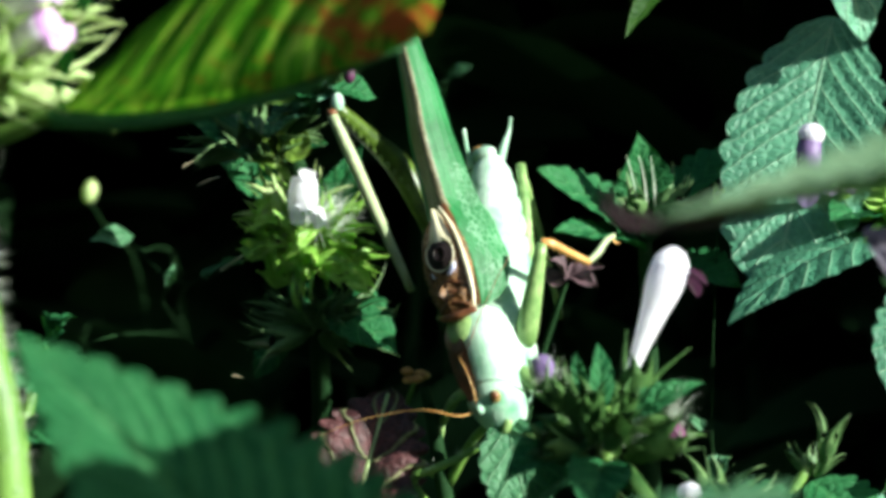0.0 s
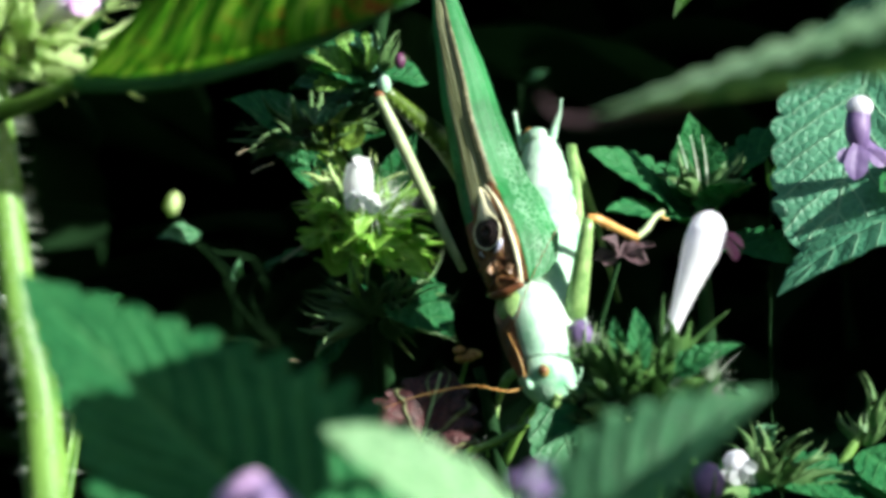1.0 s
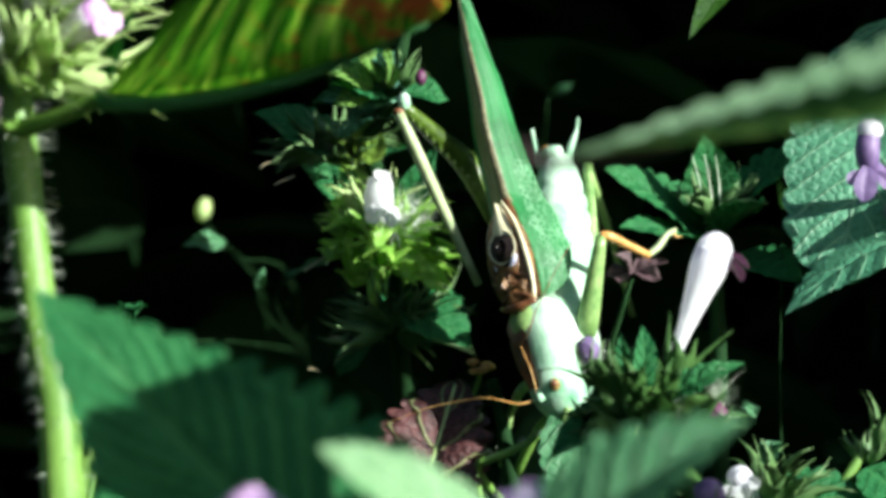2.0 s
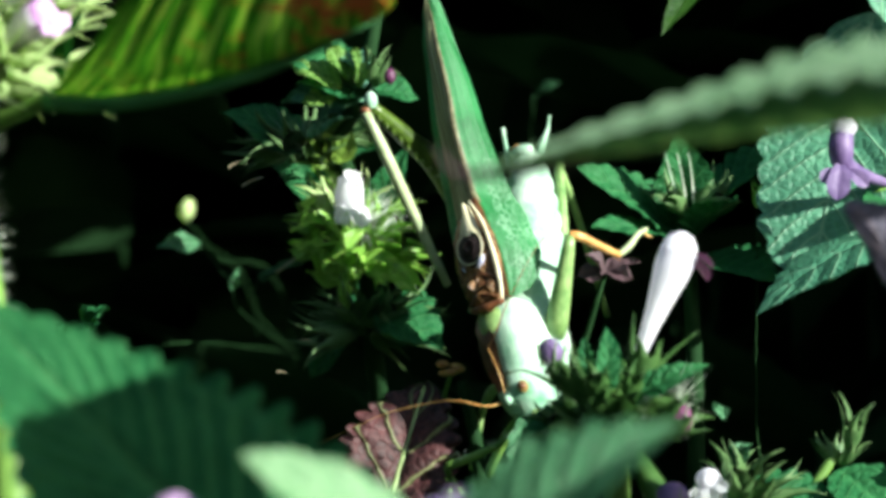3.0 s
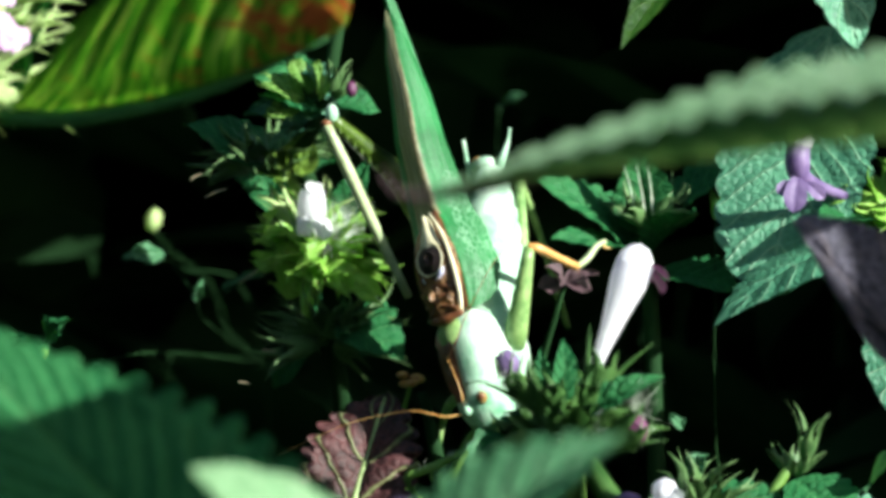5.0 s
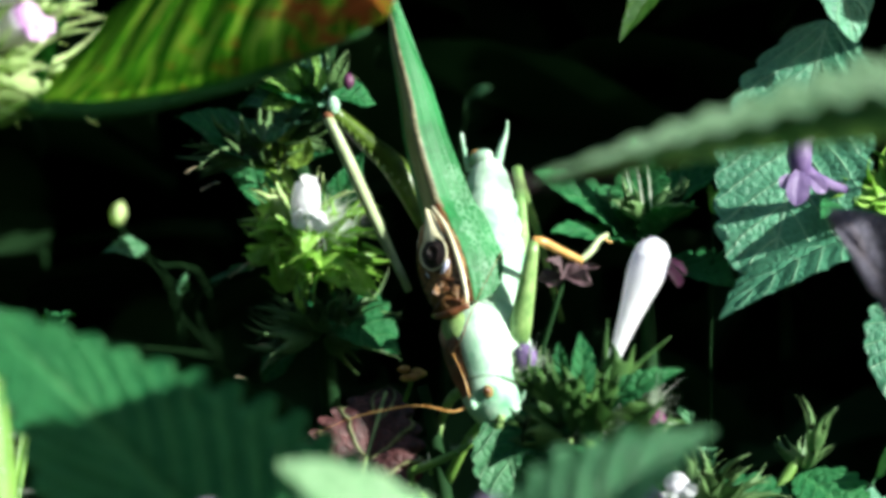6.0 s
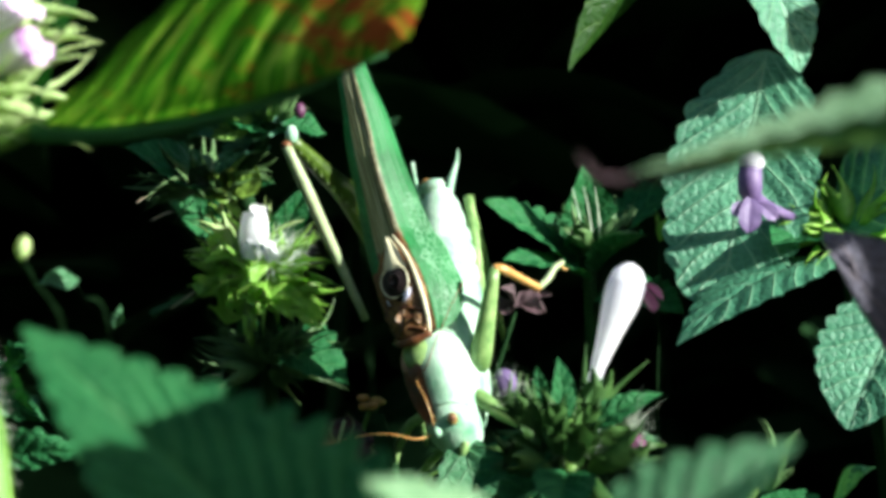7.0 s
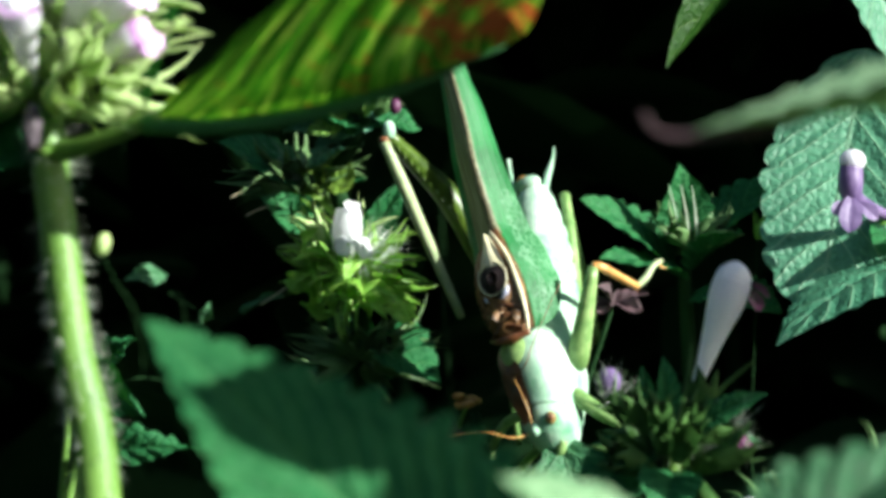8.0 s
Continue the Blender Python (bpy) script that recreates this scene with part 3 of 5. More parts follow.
def field_plate(name, x0, x1, half, z0, z1, mat, parent, label="", dy=0.0, thick=0.35, seg=20):
    """A domed oval plate on the back."""
    bm = bmesh.new()
    xc, hx = (x0 + x1) / 2, (x1 - x0) / 2
    top = bm.verts.new(mm(ins(xc, dy, (z0 + z1) / 2 + thick)))
    prev = None
    for r, lift in ((0.45, 0.85), (0.8, 0.5), (1.0, 0.0), (1.0, -0.8)):
        ring = []
        for k in range(seg):
            an = 2 * math.pi * k / seg
            x = xc + hx * r * math.cos(an)
            z = z0 + (z1 - z0) * (x - x0) / (x1 - x0)
            ring.append(bm.verts.new(mm(ins(x, dy + half * r * math.sin(an), z + thick * lift))))
        for k in range(seg):
            if prev:
                bm.faces.new((prev[k], prev[(k + 1) % seg], ring[(k + 1) % seg], ring[k]))
            else:
                bm.faces.new((top, ring[k], ring[(k + 1) % seg]))
        prev = ring
    return part(name, bm, mat, parent, label)


def oval_rim(name, xc, hx, half, z0, slope, r, mat, parent, dy=0.0):
    bm = bmesh.new()
    pts = []
    for k in range(17):
        an = 2 * math.pi * k / 16
        x = xc + hx * math.cos(an)
        pts.append(ins(x, dy + half * math.sin(an), z0 + slope * (x - xc)))
    return part(name, sweep(bm, pts, [r] * 17, 6, 2), mat, parent)


def bush_cricket():
    bug = thing("bush_cricket", TAIL, "green bush-cricket singing head-down with raised wings on a nettle stalk", "insect")
    # abdomen with its rings
    rings = []
    for i in range(50):
        f = i / 49
        x = -0.3 + 22.5 * f
        r = lerp_table(f, [(0, 1.5), (0.12, 2.5), (0.35, 3.5), (0.7, 3.9), (1, 3.6)])
        r *= 1 - (0.09 if f < 0.45 else 0.05) * abs(math.cos(math.pi * f * 9)) ** 8
        rings.append((x, -0.4, r, r * 1.08, 0.9))
    part("abdomen", hull(bmesh.new(), rings), M_BODY_PALE, bug, "pale green ringed abdomen")
    # saddle-shaped pronotum: a rounded rear lobe over the wing roots, side lobes over the chest
    rings = []
    for i in range(22):
        f = i / 21
        x = 20.6 + 8.6 * f
        ry = lerp_table(f, [(0, 2.2), (0.08, 2.9), (0.3, 3.3), (0.75, 3.2), (1, 2.9)])
        rz = lerp_table(f, [(0, 5.6), (0.12, 6.1), (0.3, 5.9), (0.7, 4.9), (1, 4.0)])
        rings.append((x, 0.2, ry, rz * (1 - 0.03 * math.sin(9 * f)), 0.8))
    part("pronotum", hull(bmesh.new(), rings, 28), M_BODY_PALE, bug, "pale green saddle-shaped pronotum")
    rings = [(18.5, -0.6, 3.0, 3.4, 0.9), (20, -0.6, 3.4, 3.8, 0.9), (22, -0.7, 3.5, 3.9, 0.85), (24.5, -0.7, 3.3, 3.6, 0.85), (27, -0.6, 2.9, 3.2, 0.9), (29, -0.4, 2.4, 2.8, 0.9)]
    part("chest", hull(bmesh.new(), rings, 24), M_BODY_PALE, bug, "pale green chest")
    bm = bmesh.new()
    prev = None
    for i in range(20):
        f = i / 19
        x = 23.4 + 7.2 * f
        ry = lerp_table(max(0, min(1, (x - 20.6) / 8.6)), [(0, 1.2), (0.08, 2.2), (0.3, 3.1), (0.75, 3.2), (1, 2.6)])
        zt = 0.45 + lerp_table(f, [(0, 5.95), (0.2, 5.7), (0.6, 4.75), (1, 3.2)])
        w = lerp_table(f, [(0, 1.0), (0.25, 1.6), (0.6, 1.4), (1, 0.8)])
        y0 = lerp_table(f, [(0, -2.3), (0.35, -1.7), (1, -1.1)])
        row = [bm.verts.new(mm(ins(x, y0 + w * k, zt - 0.16 * (y0 + w * k) ** 2 * (3.0 / ry) * 0.9))) for k in (-1, -0.5, 0, 0.5, 1)]
        if prev:
            for k in range(4):
                bm.faces.new((prev[k], prev[k + 1], row[k + 1], row[k]))
        prev = row
    part("back_lobe", blob(bmesh.new(), ins(22.9, -0.9, 5.4), (2.1, 1.8, 1.15), Matrix((AX, LAT, DORSAL)).transposed(), 18), M_LEG, bug, "green rear lobe of the pronotum")
    part("rosy_patch", blob(bmesh.new(), ins(23.3, -2.3, 4.9), (1.9, 1.0, 0.9), Matrix((AX, LAT, DORSAL)).transposed(), 14), M_ROSY, bug, "rosy brown edge of the pronotum")
    part("back_stripe", bm, M_FIELD, bug, "dark brown stripe along the back")
    # head, hanging down
    bm = bmesh.new()
    turn = Matrix((AX, LAT, DORSAL)).transposed()
    hull(bm, [(27.8, 0.5, 2.6, 3.3, 0.9), (28.8, 0.5, 2.9, 3.5, 0.9), (30.2, 0.4, 2.95, 3.4, 0.9), (31.3, 0.1, 2.7, 3.0, 0.9), (32.2, -0.3, 2.1, 2.4, 0.9), (32.9, -0.6, 1.4, 1.7, 0.95), (33.3, -0.8, 0.6, 0.8, 1.0)], 24)
    blob(bm, ins(31.4, -0.6, 3.0), (0.9, 0.5, 0.6), turn, 8)
    head = part("head", bm, M_BODY_PALE, bug, "pale green head")
    limb("jaw", [ins(32.4, 1.3, 0.6), ins(33.3, 0.6, 0.2), ins(33.7, -0.6, 0.0)], [0.5, 0.55, 0.3], M_LEG, head, seg=8)
    for sgn in (1, -1):
        eye = part("eye", blob(bmesh.new(), ins(30.7, -0.4 + 1.75 * sgn, 2.2 + 0.8 * sgn), (0.75, 0.6, 0.7), turn, 12), M_EYE, head, "round amber eye")
        part("pupil", blob(bmesh.new(), ins(30.85, -0.4 + 1.95 * sgn, 2.6 + 0.8 * sgn), (0.42, 0.40, 0.42), turn, 10), M_BROWN, eye)
        limb("palp", [ins(32.6, 1.2 * sgn, -2.6), ins(33.6, 1.6 * sgn, -3.4), ins(33.2, 1.9 * sgn, -4.6)], [0.28, 0.24, 0.16], M_LEG, head, seg=6)
    # fore wings
    left = part("fore_wing", left_tegmen_bm(), [M_WING, M_RIDGE, M_BROWN, M_WING_NET], bug, "leathery green wing with brown upper edge")
    right = part("fore_wing", right_tegmen_bm(), [M_WING, M_DORSAL, M_BROWN], bug, "green wing with a streaked olive-brown upper field")
    for sgn in (-1, 1):
        bm = bmesh.new()
        prev = None
        for i in range(14):
            f = i / 13
            x = -4 - 13.0 * f
            z = 14.6 + 5.6 * f
            w = 2.6 * (1 - f) ** 0.7 + 0.1
            row = [bm.verts.new(mm(ins(x, sgn * (0.25 + 0.28 * w * k), z - w * k))) for k in (0, 0.5, 1)]
            if prev:
                for k in range(2):
                    bm.faces.new((prev[k], prev[k + 1], row[k + 1], row[k]))
            prev = row
        part("hind_wing", bm, M_WING, bug, "folded hind wing reaching past the fore wing")
    # sound field at the wing roots
    field_plate("sound_field", 11.6, 22.8, 2.9, 10.2, 6.8, M_AMBER, left, "brown glossy sound field", dy=-0.5, thick=0.5)
    bm = bmesh.new()
    prev = None
    for i in range(9):
        f = i / 8
        x = 11.2 + 3.8 * f
        w = 0.25 + 1.3 * f ** 0.8
        row = [bm.verts.new(mm(ins(x, -0.45 + w * k, 10.75 - 0.3 * (x - 11.6) + 0.45 * (1 - k * k) - 0.45 * abs(k) * (1 - f)))) for k in (-1, -0.6, -0.2, 0.2, 0.6, 1)]
        if prev:
            for k in range(5):
                bm.faces.new((prev[k], prev[k + 1], row[k + 1], row[k]))
        prev = row
    part("pale_triangle", bm, M_CREAM, left, "cream triangle at the top of the sound field")
    field_plate("pale_skin", 15.4, 19.4, 1.75, 9.6, 8.4, M_AMBER, left, "amber skin round the drum", dy=-0.45, thick=0.35)
    field_plate("mirror", 14.6, 17.7, 1.55, 10.2, 9.3, M_MIRROR, left, "black glassy drum skin", dy=-0.55, thick=0.2)
    oval_rim("drum_rim", 16.1, 1.75, 1.72, 9.72, -0.30, 0.09, M_CREAM, left, dy=-0.55)
    # Two pale limbs stand in for glints on the drum's lower edge.
    limb("drum_glint", [ins(17.2, 0.95, 9.2), ins(17.9, 0.6, 9.1), ins(18.4, -0.2, 8.9)], [0.14, 0.34, 0.12], M_GLINT, left, "pale painted glint below the drum", 8)
    limb("drum_glint", [ins(16.8, -2.0, 9.0), ins(17.8, -2.0, 8.8), ins(18.5, -1.4, 8.7)], [0.08, 0.2, 0.08], M_GLINT, left, seg=8)
    lobe = field_plate("stridulating_lobe", 18.0, 22.3, 2.0, 8.55, 7.2, M_AMBER, left, "crumpled amber lobe below the drum", dy=-0.5, thick=0.6)
    for v in lobe.data.vertices:
        v.co += DORSAL * 0.0007 * noise.noise(v.co * 700)
    for k in range(3):
        x = 18.9 + 1.1 * k
        limb("field_vein", [ins(x + 0.5, -2.6, 8.0 + (18.6 - x) * 0.3), ins(x, -0.5, 8.75 + (18.6 - x) * 0.3), ins(x + 0.6, 1.5, 8.2 + (18.6 - x) * 0.3)], [0.1, 0.24, 0.1], M_BROWN, left, seg=5)
    limb("field_end", [ins(21.4, -3.2, 6.4), ins(22.4, -1.6, 7.3), ins(22.6, 0.2, 7.4), ins(22.2, 2.0, 7.0)], [0.2, 0.4, 0.45, 0.35], M_BROWN, left, seg=8)
    limb("field_edge", [ins(11.0, 0.2, 10.8), ins(13, 1.2, 10.3), ins(15, 1.75, 9.6), ins(18, 2.1, 8.6), ins(20.5, 2.1, 7.7), ins(22.4, 1.8, 7.0)], [0.12, 0.2, 0.22, 0.26, 0.24, 0.16], M_CREAM, left, seg=6)
    # legs
    leg = limb("hind_leg", [ins(17.5, -2.6, -1.5), (-3.3, 5, 7.8), (-7.5, 1.5, 12.0), (-11.2, -2.2, 15.2)], [1.7, 1.5, 1.05, 0.7], M_LEG_SHADED, bug, "olive jumping leg, darkened for the shade on it", 10)
    for k in range(11):
        c = Vector((-2.6, 4.2, 6.2)).lerp(Vector((-10.2, -2.6, 14.0)), k / 10)
        limb("spine", [c, c + Vector((0.25, -0.45, -0.75))], [0.28, 0.04], M_LEG_SHADED, leg, seg=5, n=1)
    part("knee", blob(bmesh.new(), (-11.0, -2.2, 15.6), (0.75, 0.8, 1.1), None, 10), M_BODY_PALE, leg)
    part("knee_joint", blob(bmesh.new(), (-11.6, -2.6, 14.5), (0.66, 0.6, 0.45), None, 10), M_BROWN, leg, "brown knee joint")
    limb("shin", [(-11.6, -2.6, 14.4), (-9.2, -1.5, 9.2), (-6.4, 0.2, 3.0), (-2.9, 2.4, -4.5)], [0.58, 0.68, 0.60, 0.45], M_LEG_PALE, leg, "pale straight shin", 8)
    leg = limb("hind_leg", [ins(17.5, 2.4, -1.5), (9.6, 3.4, -1.0), (9.7, 5.6, 4.6), (9.4, 8.2, 9.3)], [1.5, 1.0, 0.62, 0.60], M_LEG, bug, "green jumping leg", 10)
    limb("shin", [(9.3, 8.4, 9.4), (12, 14, 2), (15, 20, -8)], [0.45, 0.45, 0.35], M_LEG, leg)
    leg = limb("middle_leg", [ins(22.5, 2.4, -2.0), (9.0, -4.5, -8.9), (9.7, -5.3, -4.5), (10.5, -6.0, 0.7)], [0.9, 1.25, 1.0, 0.6], M_LEG, bug, "green leg with an orange shin", 10)
    shin = limb("shin", [(10.4, -6.0, 0.7), (11.6, -5.7, 0.55), (13.6, -4.4, -0.4), (15.8, -2.5, -1.36)], [0.5, 0.52, 0.45, 0.42], M_ORANGE, leg, "orange spined shin")
    for k in range(7):
        c = Vector((11.6, -5.7, 0.45)).lerp(Vector((15.6, -2.8, -1.4)), k / 6)
        limb("spine", [c, c + Vector((0.25, -0.25, -0.75))], [0.13, 0.03], M_BROWN, shin, seg=5, n=1)
    limb("foot", [(15.7, -2.6, -1.4), (16.9, -1.5, -0.4), (17.9, -0.6, 0.9), (18.9, 0.2, 1.5)], [0.36, 0.42, 0.36, 0.28], M_LEG_PALE, leg, "pale jointed foot", 7)
    limb("foot_claw", [(18.5, -0.1, 1.3), (18.9, 0.0, 0.8), (19.5, 0.2, 0.7)], [0.2, 0.16, 0.06], M_ORANGE, leg, seg=6)
    leg = limb("front_leg", [ins(26.5, 2.0, -1.5), (8.6, -6.2, -13.2), (11, -7.2, -14.9), (13.4, -8.0, -16.4)], [0.8, 0.95, 0.8, 0.55], M_LEG, bug, "green front leg", 9)
    limb("shin", [(13.4, -8.0, -16.4), (13.8, -10.5, -20.5), (13.0, -12.0, -24.0)], [0.45, 0.42, 0.3], M_LEG, leg)
    leg = limb("middle_leg", [ins(22.5, -2.4, -2.0), (4.5, 7, -9), (4.0, 12, -8)], [0.9, 0.7, 0.5], M_LEG, bug)
    limb("shin", [(4.0, 12, -8), (4, 15, -13), (5, 17, -19)], [0.45, 0.42, 0.3], M_LEG, leg)
    leg = limb("front_leg", [ins(26.5, -2.0, -1.5), (2.0, 1.5, -16), (0.5, 4.5, -19)], [0.7, 0.6, 0.45], M_LEG, bug)
    limb("shin", [(0.5, 4.5, -19), (0, 5.0, -22), (-0.5, 5, -25)], [0.42, 0.4, 0.3], M_LEG, leg)
    # feelers and tail prongs
    limb("feeler", [ins(31.8, -1.4, 3.0), (1.4, -8.4, -17.4), (-1.6, -8.2, -16.8), (-5, -6, -17.2), (-10, -4.5, -18.5), (-17, -2, -21.7)], [0.13, 0.10, 0.08, 0.055, 0.04, 0.025], M_ORANGE, bug, "thin orange feeler", 6)
    base = limb("feeler", [ins(31.8, -0.8, 3.2), ins(30.2, -0.5, 4.2), ins(28.4, -0.6, 5.1), ins(26.4, -1.1, 5.9)], [0.08, 0.07, 0.06, 0.05], M_ORANGE, bug, "thin orange feeler", 7)
    limb("feeler_end", [ins(26.4, -1.1, 5.9), (2.6, -10.8, -9.6), (3.6, -10.4, -7.0), (6.2, -9.0, -1.8), (8.6, -7.5, 1.6)], [0.12, 0.07, 0.055, 0.045, 0.03], M_BROWN, base, "", 6)
    limb("tail_prong", [(7.0, 9.2, 9.2), (7.7, 9.3, 11.8), (8.2, 9.5, 13.3), (8.4, 9.5, 14.8)], [0.55, 0.42, 0.22, 0.12], M_BODY_PALE, bug)
    limb("tail_prong", [(4.0, 9.4, 9.0), (3.45, 9.2, 11.2), (3.1, 9.0, 13.4)], [0.42, 0.26, 0.24], M_BODY_PALE, bug)
    part("tail_plate", blob(bmesh.new(), ins(-0.4, 0, 1.0), (0.9, 1.6, 1.0), turn, 12), M_BODY_PALE, bug)
    part("tail_spot", blob(bmesh.new(), ins(-0.9, -0.5, 1.5), (0.5, 0.7, 0.35), turn, 10), M_RUSTY, bug, "reddish tail tip")
    return bug, left, right


# ---- the plants ----
def nettle_left():
    p = thing("hemp_nettle", (-40, -55, -500), "hairy hemp-nettle with pink flowers in a spiny whorl", "plant", "hemp-nettles")
    line = [(-38, -50, -498), (-38.5, -54, -200), (-38.6, -54.5, -60), (-39.4, -54, -20.6), (-41.6, -53, -8), (-43.6, -52, 7.7), (-45, -51, 20), (-46, -50, 40)]
    limb("stem", line, [2.6, 2.4, 2.1, 1.9, 1.75, 1.65, 1.5, 1.2], M_STEM, p, "pale green bristly stem", 14, 6)
    stem_hairs(p, line[2:], 1.55, 1300, 2.0, 3, 0.03)
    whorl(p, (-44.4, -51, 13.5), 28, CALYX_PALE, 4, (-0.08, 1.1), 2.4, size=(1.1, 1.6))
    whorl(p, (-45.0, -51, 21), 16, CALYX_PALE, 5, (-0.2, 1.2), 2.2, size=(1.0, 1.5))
    corolla(p, (-42, -54.5, 15), (-35.8, -58, 18.6), 0.8, 1.7, M_WHITE, M_PINK, M_PINK, (1, -0.3, -0.3), 2.4, 2.6)
    corolla(p, (-43, -53, 17), (-39.5, -62, 23.0), 0.8, 1.7, M_WHITE, M_VIOLET, M_PINK, (0.5, -0.8, 0), 2.4, 2.6)
    corolla(p, (-43, -54, 18), (-36.5, -60, 21.8), 0.7, 1.5, M_WHITE, M_WHITE, M_PINK, (0.6, -0.7, -0.1), 2.2, 2.2)
    corolla(p, (-44, -54, 20), (-43.0, -63, 24.5), 0.7, 1.6, M_WHITE, M_PINK, M_WHITE, (0.1, -0.9, 0), 2.4, 2.4)
    corolla(p, (-45, -54, 15), (-45.5, -63, 20.5), 0.8, 1.8, M_WHITE, M_WHITE, M_PINK, (-0.2, -0.9, 0), 2.4, 2.6)
    limb("bud_stalk", [(-43.8, -53, 9.5), (-44, -56, 9.0), (-44.6, -58.8, 9.6)], [0.5, 0.45, 0.5], M_STEM, p)
    part("withered_bud", blob(bmesh.new(), (-44.6, -59.0, 10.6), (0.9, 0.8, 2.2), None, 10), M_LEAF_DARK, p, "dark withered bud")
    limb("petiole", [(-43.6, -52.5, 9.0), (-40, -55.5, 9.6), (-34.6, -58.7, 11.4)], [1.0, 0.85, 0.75], M_STEM, p)
    leaf("leaf", p, M_LEAF_RUST, (-35.0, -58.6, 11.3), (-4.6, -71.5, 17.2), 36, (0.0, 0.25, 0.97), "yellow-green leaf with rusty blotches, sunlit from above", teeth=7, veins=7, fold=0.38, sag=-0.04, rel=0.9, res=(130, 36), wave=0.9, seed=2, sides=(1.0, 0.08), peak=0.68, curl=0.0, slant=0.55, lean=0.8, blunt=0.6)
    limb("midrib", [(-35.2, -58.5, 11.0), (-27, -61.5, 10.7), (-16, -66, 12.6), (-6, -70.8, 16.4)], [0.95, 0.8, 0.6, 0.3], M_LEAF, p, "thick midrib on the shaded underside", 10, 5)
    # Separate sheet turned from the sun, added to darken the leaf's end.
    leaf("dark_end_sheet", p, M_LEAF, (-36.6, -49.0, 10.8), (-31.0, -47, 29), 9, (-0.7, -0.4, -0.6), "added leaf sheet for the dark end of the blotched leaf", teeth=4, veins=5, rel=0.4, res=(50, 16), seed=19, peak=0.6, blunt=0.5)
    leaf("leaf_half", p, M_LEAF, (-36, -58.6, 11.2), (-8.0, -70.2, 15.6), 4.5, (0.15, -0.95, 0.10), "shaded half of the blotched leaf, folded down", teeth=8, veins=7, fold=0.0, sag=0.0, rel=0.4, res=(70, 16), seed=3, sides=(0.15, 1.0), peak=0.5)
    leaf("leaf", p, M_LEAF, (-46, -51, 8), (-78, -40, 20), 30, (-0.3, -0.3, 0.9), teeth=10, res=(48, 16))
    return p


def nettle_front():
    p = thing("hemp_nettle", (0, -118, -500), "hemp-nettle with broad toothed leaves and violet flowers", "plant", "hemp-nettles")
    line = [(0, -110, -498), (2, -124, -150), (3, -121, -60), (2, -119, -32), (1.5, -118, -24)]
    limb("stem", line, [2.6, 2.3, 1.9, 1.5, 1.1], M_STEM, p, "green bristly stem", 12, 5)
    stem_hairs(p, line[2:], 1.5, 260, 2.0, 13)
    limb("petiole", [(2.6, -120, -54), (8, -118, -60), (20.7, -112, -62)], [1.1, 1.0, 0.9], M_STEM, p)
    leaf("leaf", p, M_LEAF, (20.7, -112, -62), (-34.1, -93.8, -6.0), 27, (0.22, -0.76, 0.60), "broad green toothed leaf, half in shade", veins=29, fold=0.12, sag=0.03, rel=1.35, res=(320, 40), amp=0.17, seed=5, slant=0.22, peak=0.42, scallop=1.5)
    leaf("leaf", p, M_LEAF_BRIGHT, (3, -119, -27.0), (-11.3, -115.6, -16.4), 6.5, (-0.15, -0.35, 0.90), "young pale leaf", teeth=5, veins=5, rel=0.3, res=(50, 18), seed=6, fold=0.3, peak=0.5)
    leaf("leaf", p, M_LEAF_PALE, (1.5, -118, -26.6), (16.4, -117.8, -14.4), 9.5, (0.1, -0.42, 0.90), "young toothed leaf", veins=8, scallop=0.7, rel=0.7, res=(70, 20), seed=7, fold=0.25, sag=0.08, peak=0.4)
    corolla(p, (-5, -117, -31), (-16.6, -113.8, -21.6), 1.0, 2.9, M_VIOLET, M_PINK, M_VIOLET, (-0.3, -0.8, -0.2), 3.4, 3.0)
    corolla(p, (1.5, -118, -27), (2.6, -113.5, -19.9), 0.7, 1.6, M_WHITE, M_PINK, M_VIOLET, (0, -0.9, 0.2), 2.0, 2.0)
    return p


def nettle_swaying():
    p = thing("hemp_nettle", (54, -124, -500), "hemp-nettle with long drooping toothed leaves", "plant", "hemp-nettles")
    line = [(54, -122, -498), (55, -126, -200), (54, -125, 0), (53, -125, 30), (52, -125, 50)]
    limb("stem", line, [2.6, 2.3, 1.8, 1.5, 1.0], M_STEM, p, "green bristly stem", 12, 5)
    leaf("leaf", p, M_LEAF_DROOPING, (52, -125, 6.3), (3.2, -117.6, 0.9), 14.5, (-0.08, -0.30, 0.95), "pale green toothed leaf, seen almost edge on", veins=17, rel=1.3, res=(200, 32), seed=8, fold=0.42, sag=0.015, amp=0.10, peak=0.30, scallop=0.4, sides=(1.0, 1.4))
    limb("leaf_tip", [(11.0, -118.8, 1.7), (7.5, -118.3, 1.2), (5.0, -117.9, 0.9), (3.2, -117.5, 0.8), (1.8, -117.2, 1.3), (1.0, -117.0, 2.6)], [0.25, 0.42, 0.40, 0.30, 0.18, 0.05], M_WITHERED_PINK, p, "brown curled tip of the leaf", 8, 5)
    leaf("leaf", p, M_LEAF, (54, -124, 9), (92, -130, 6), 24, (0, -0.2, 0.95), teeth=12, veins=9, res=(48, 16), seed=11)
    return p


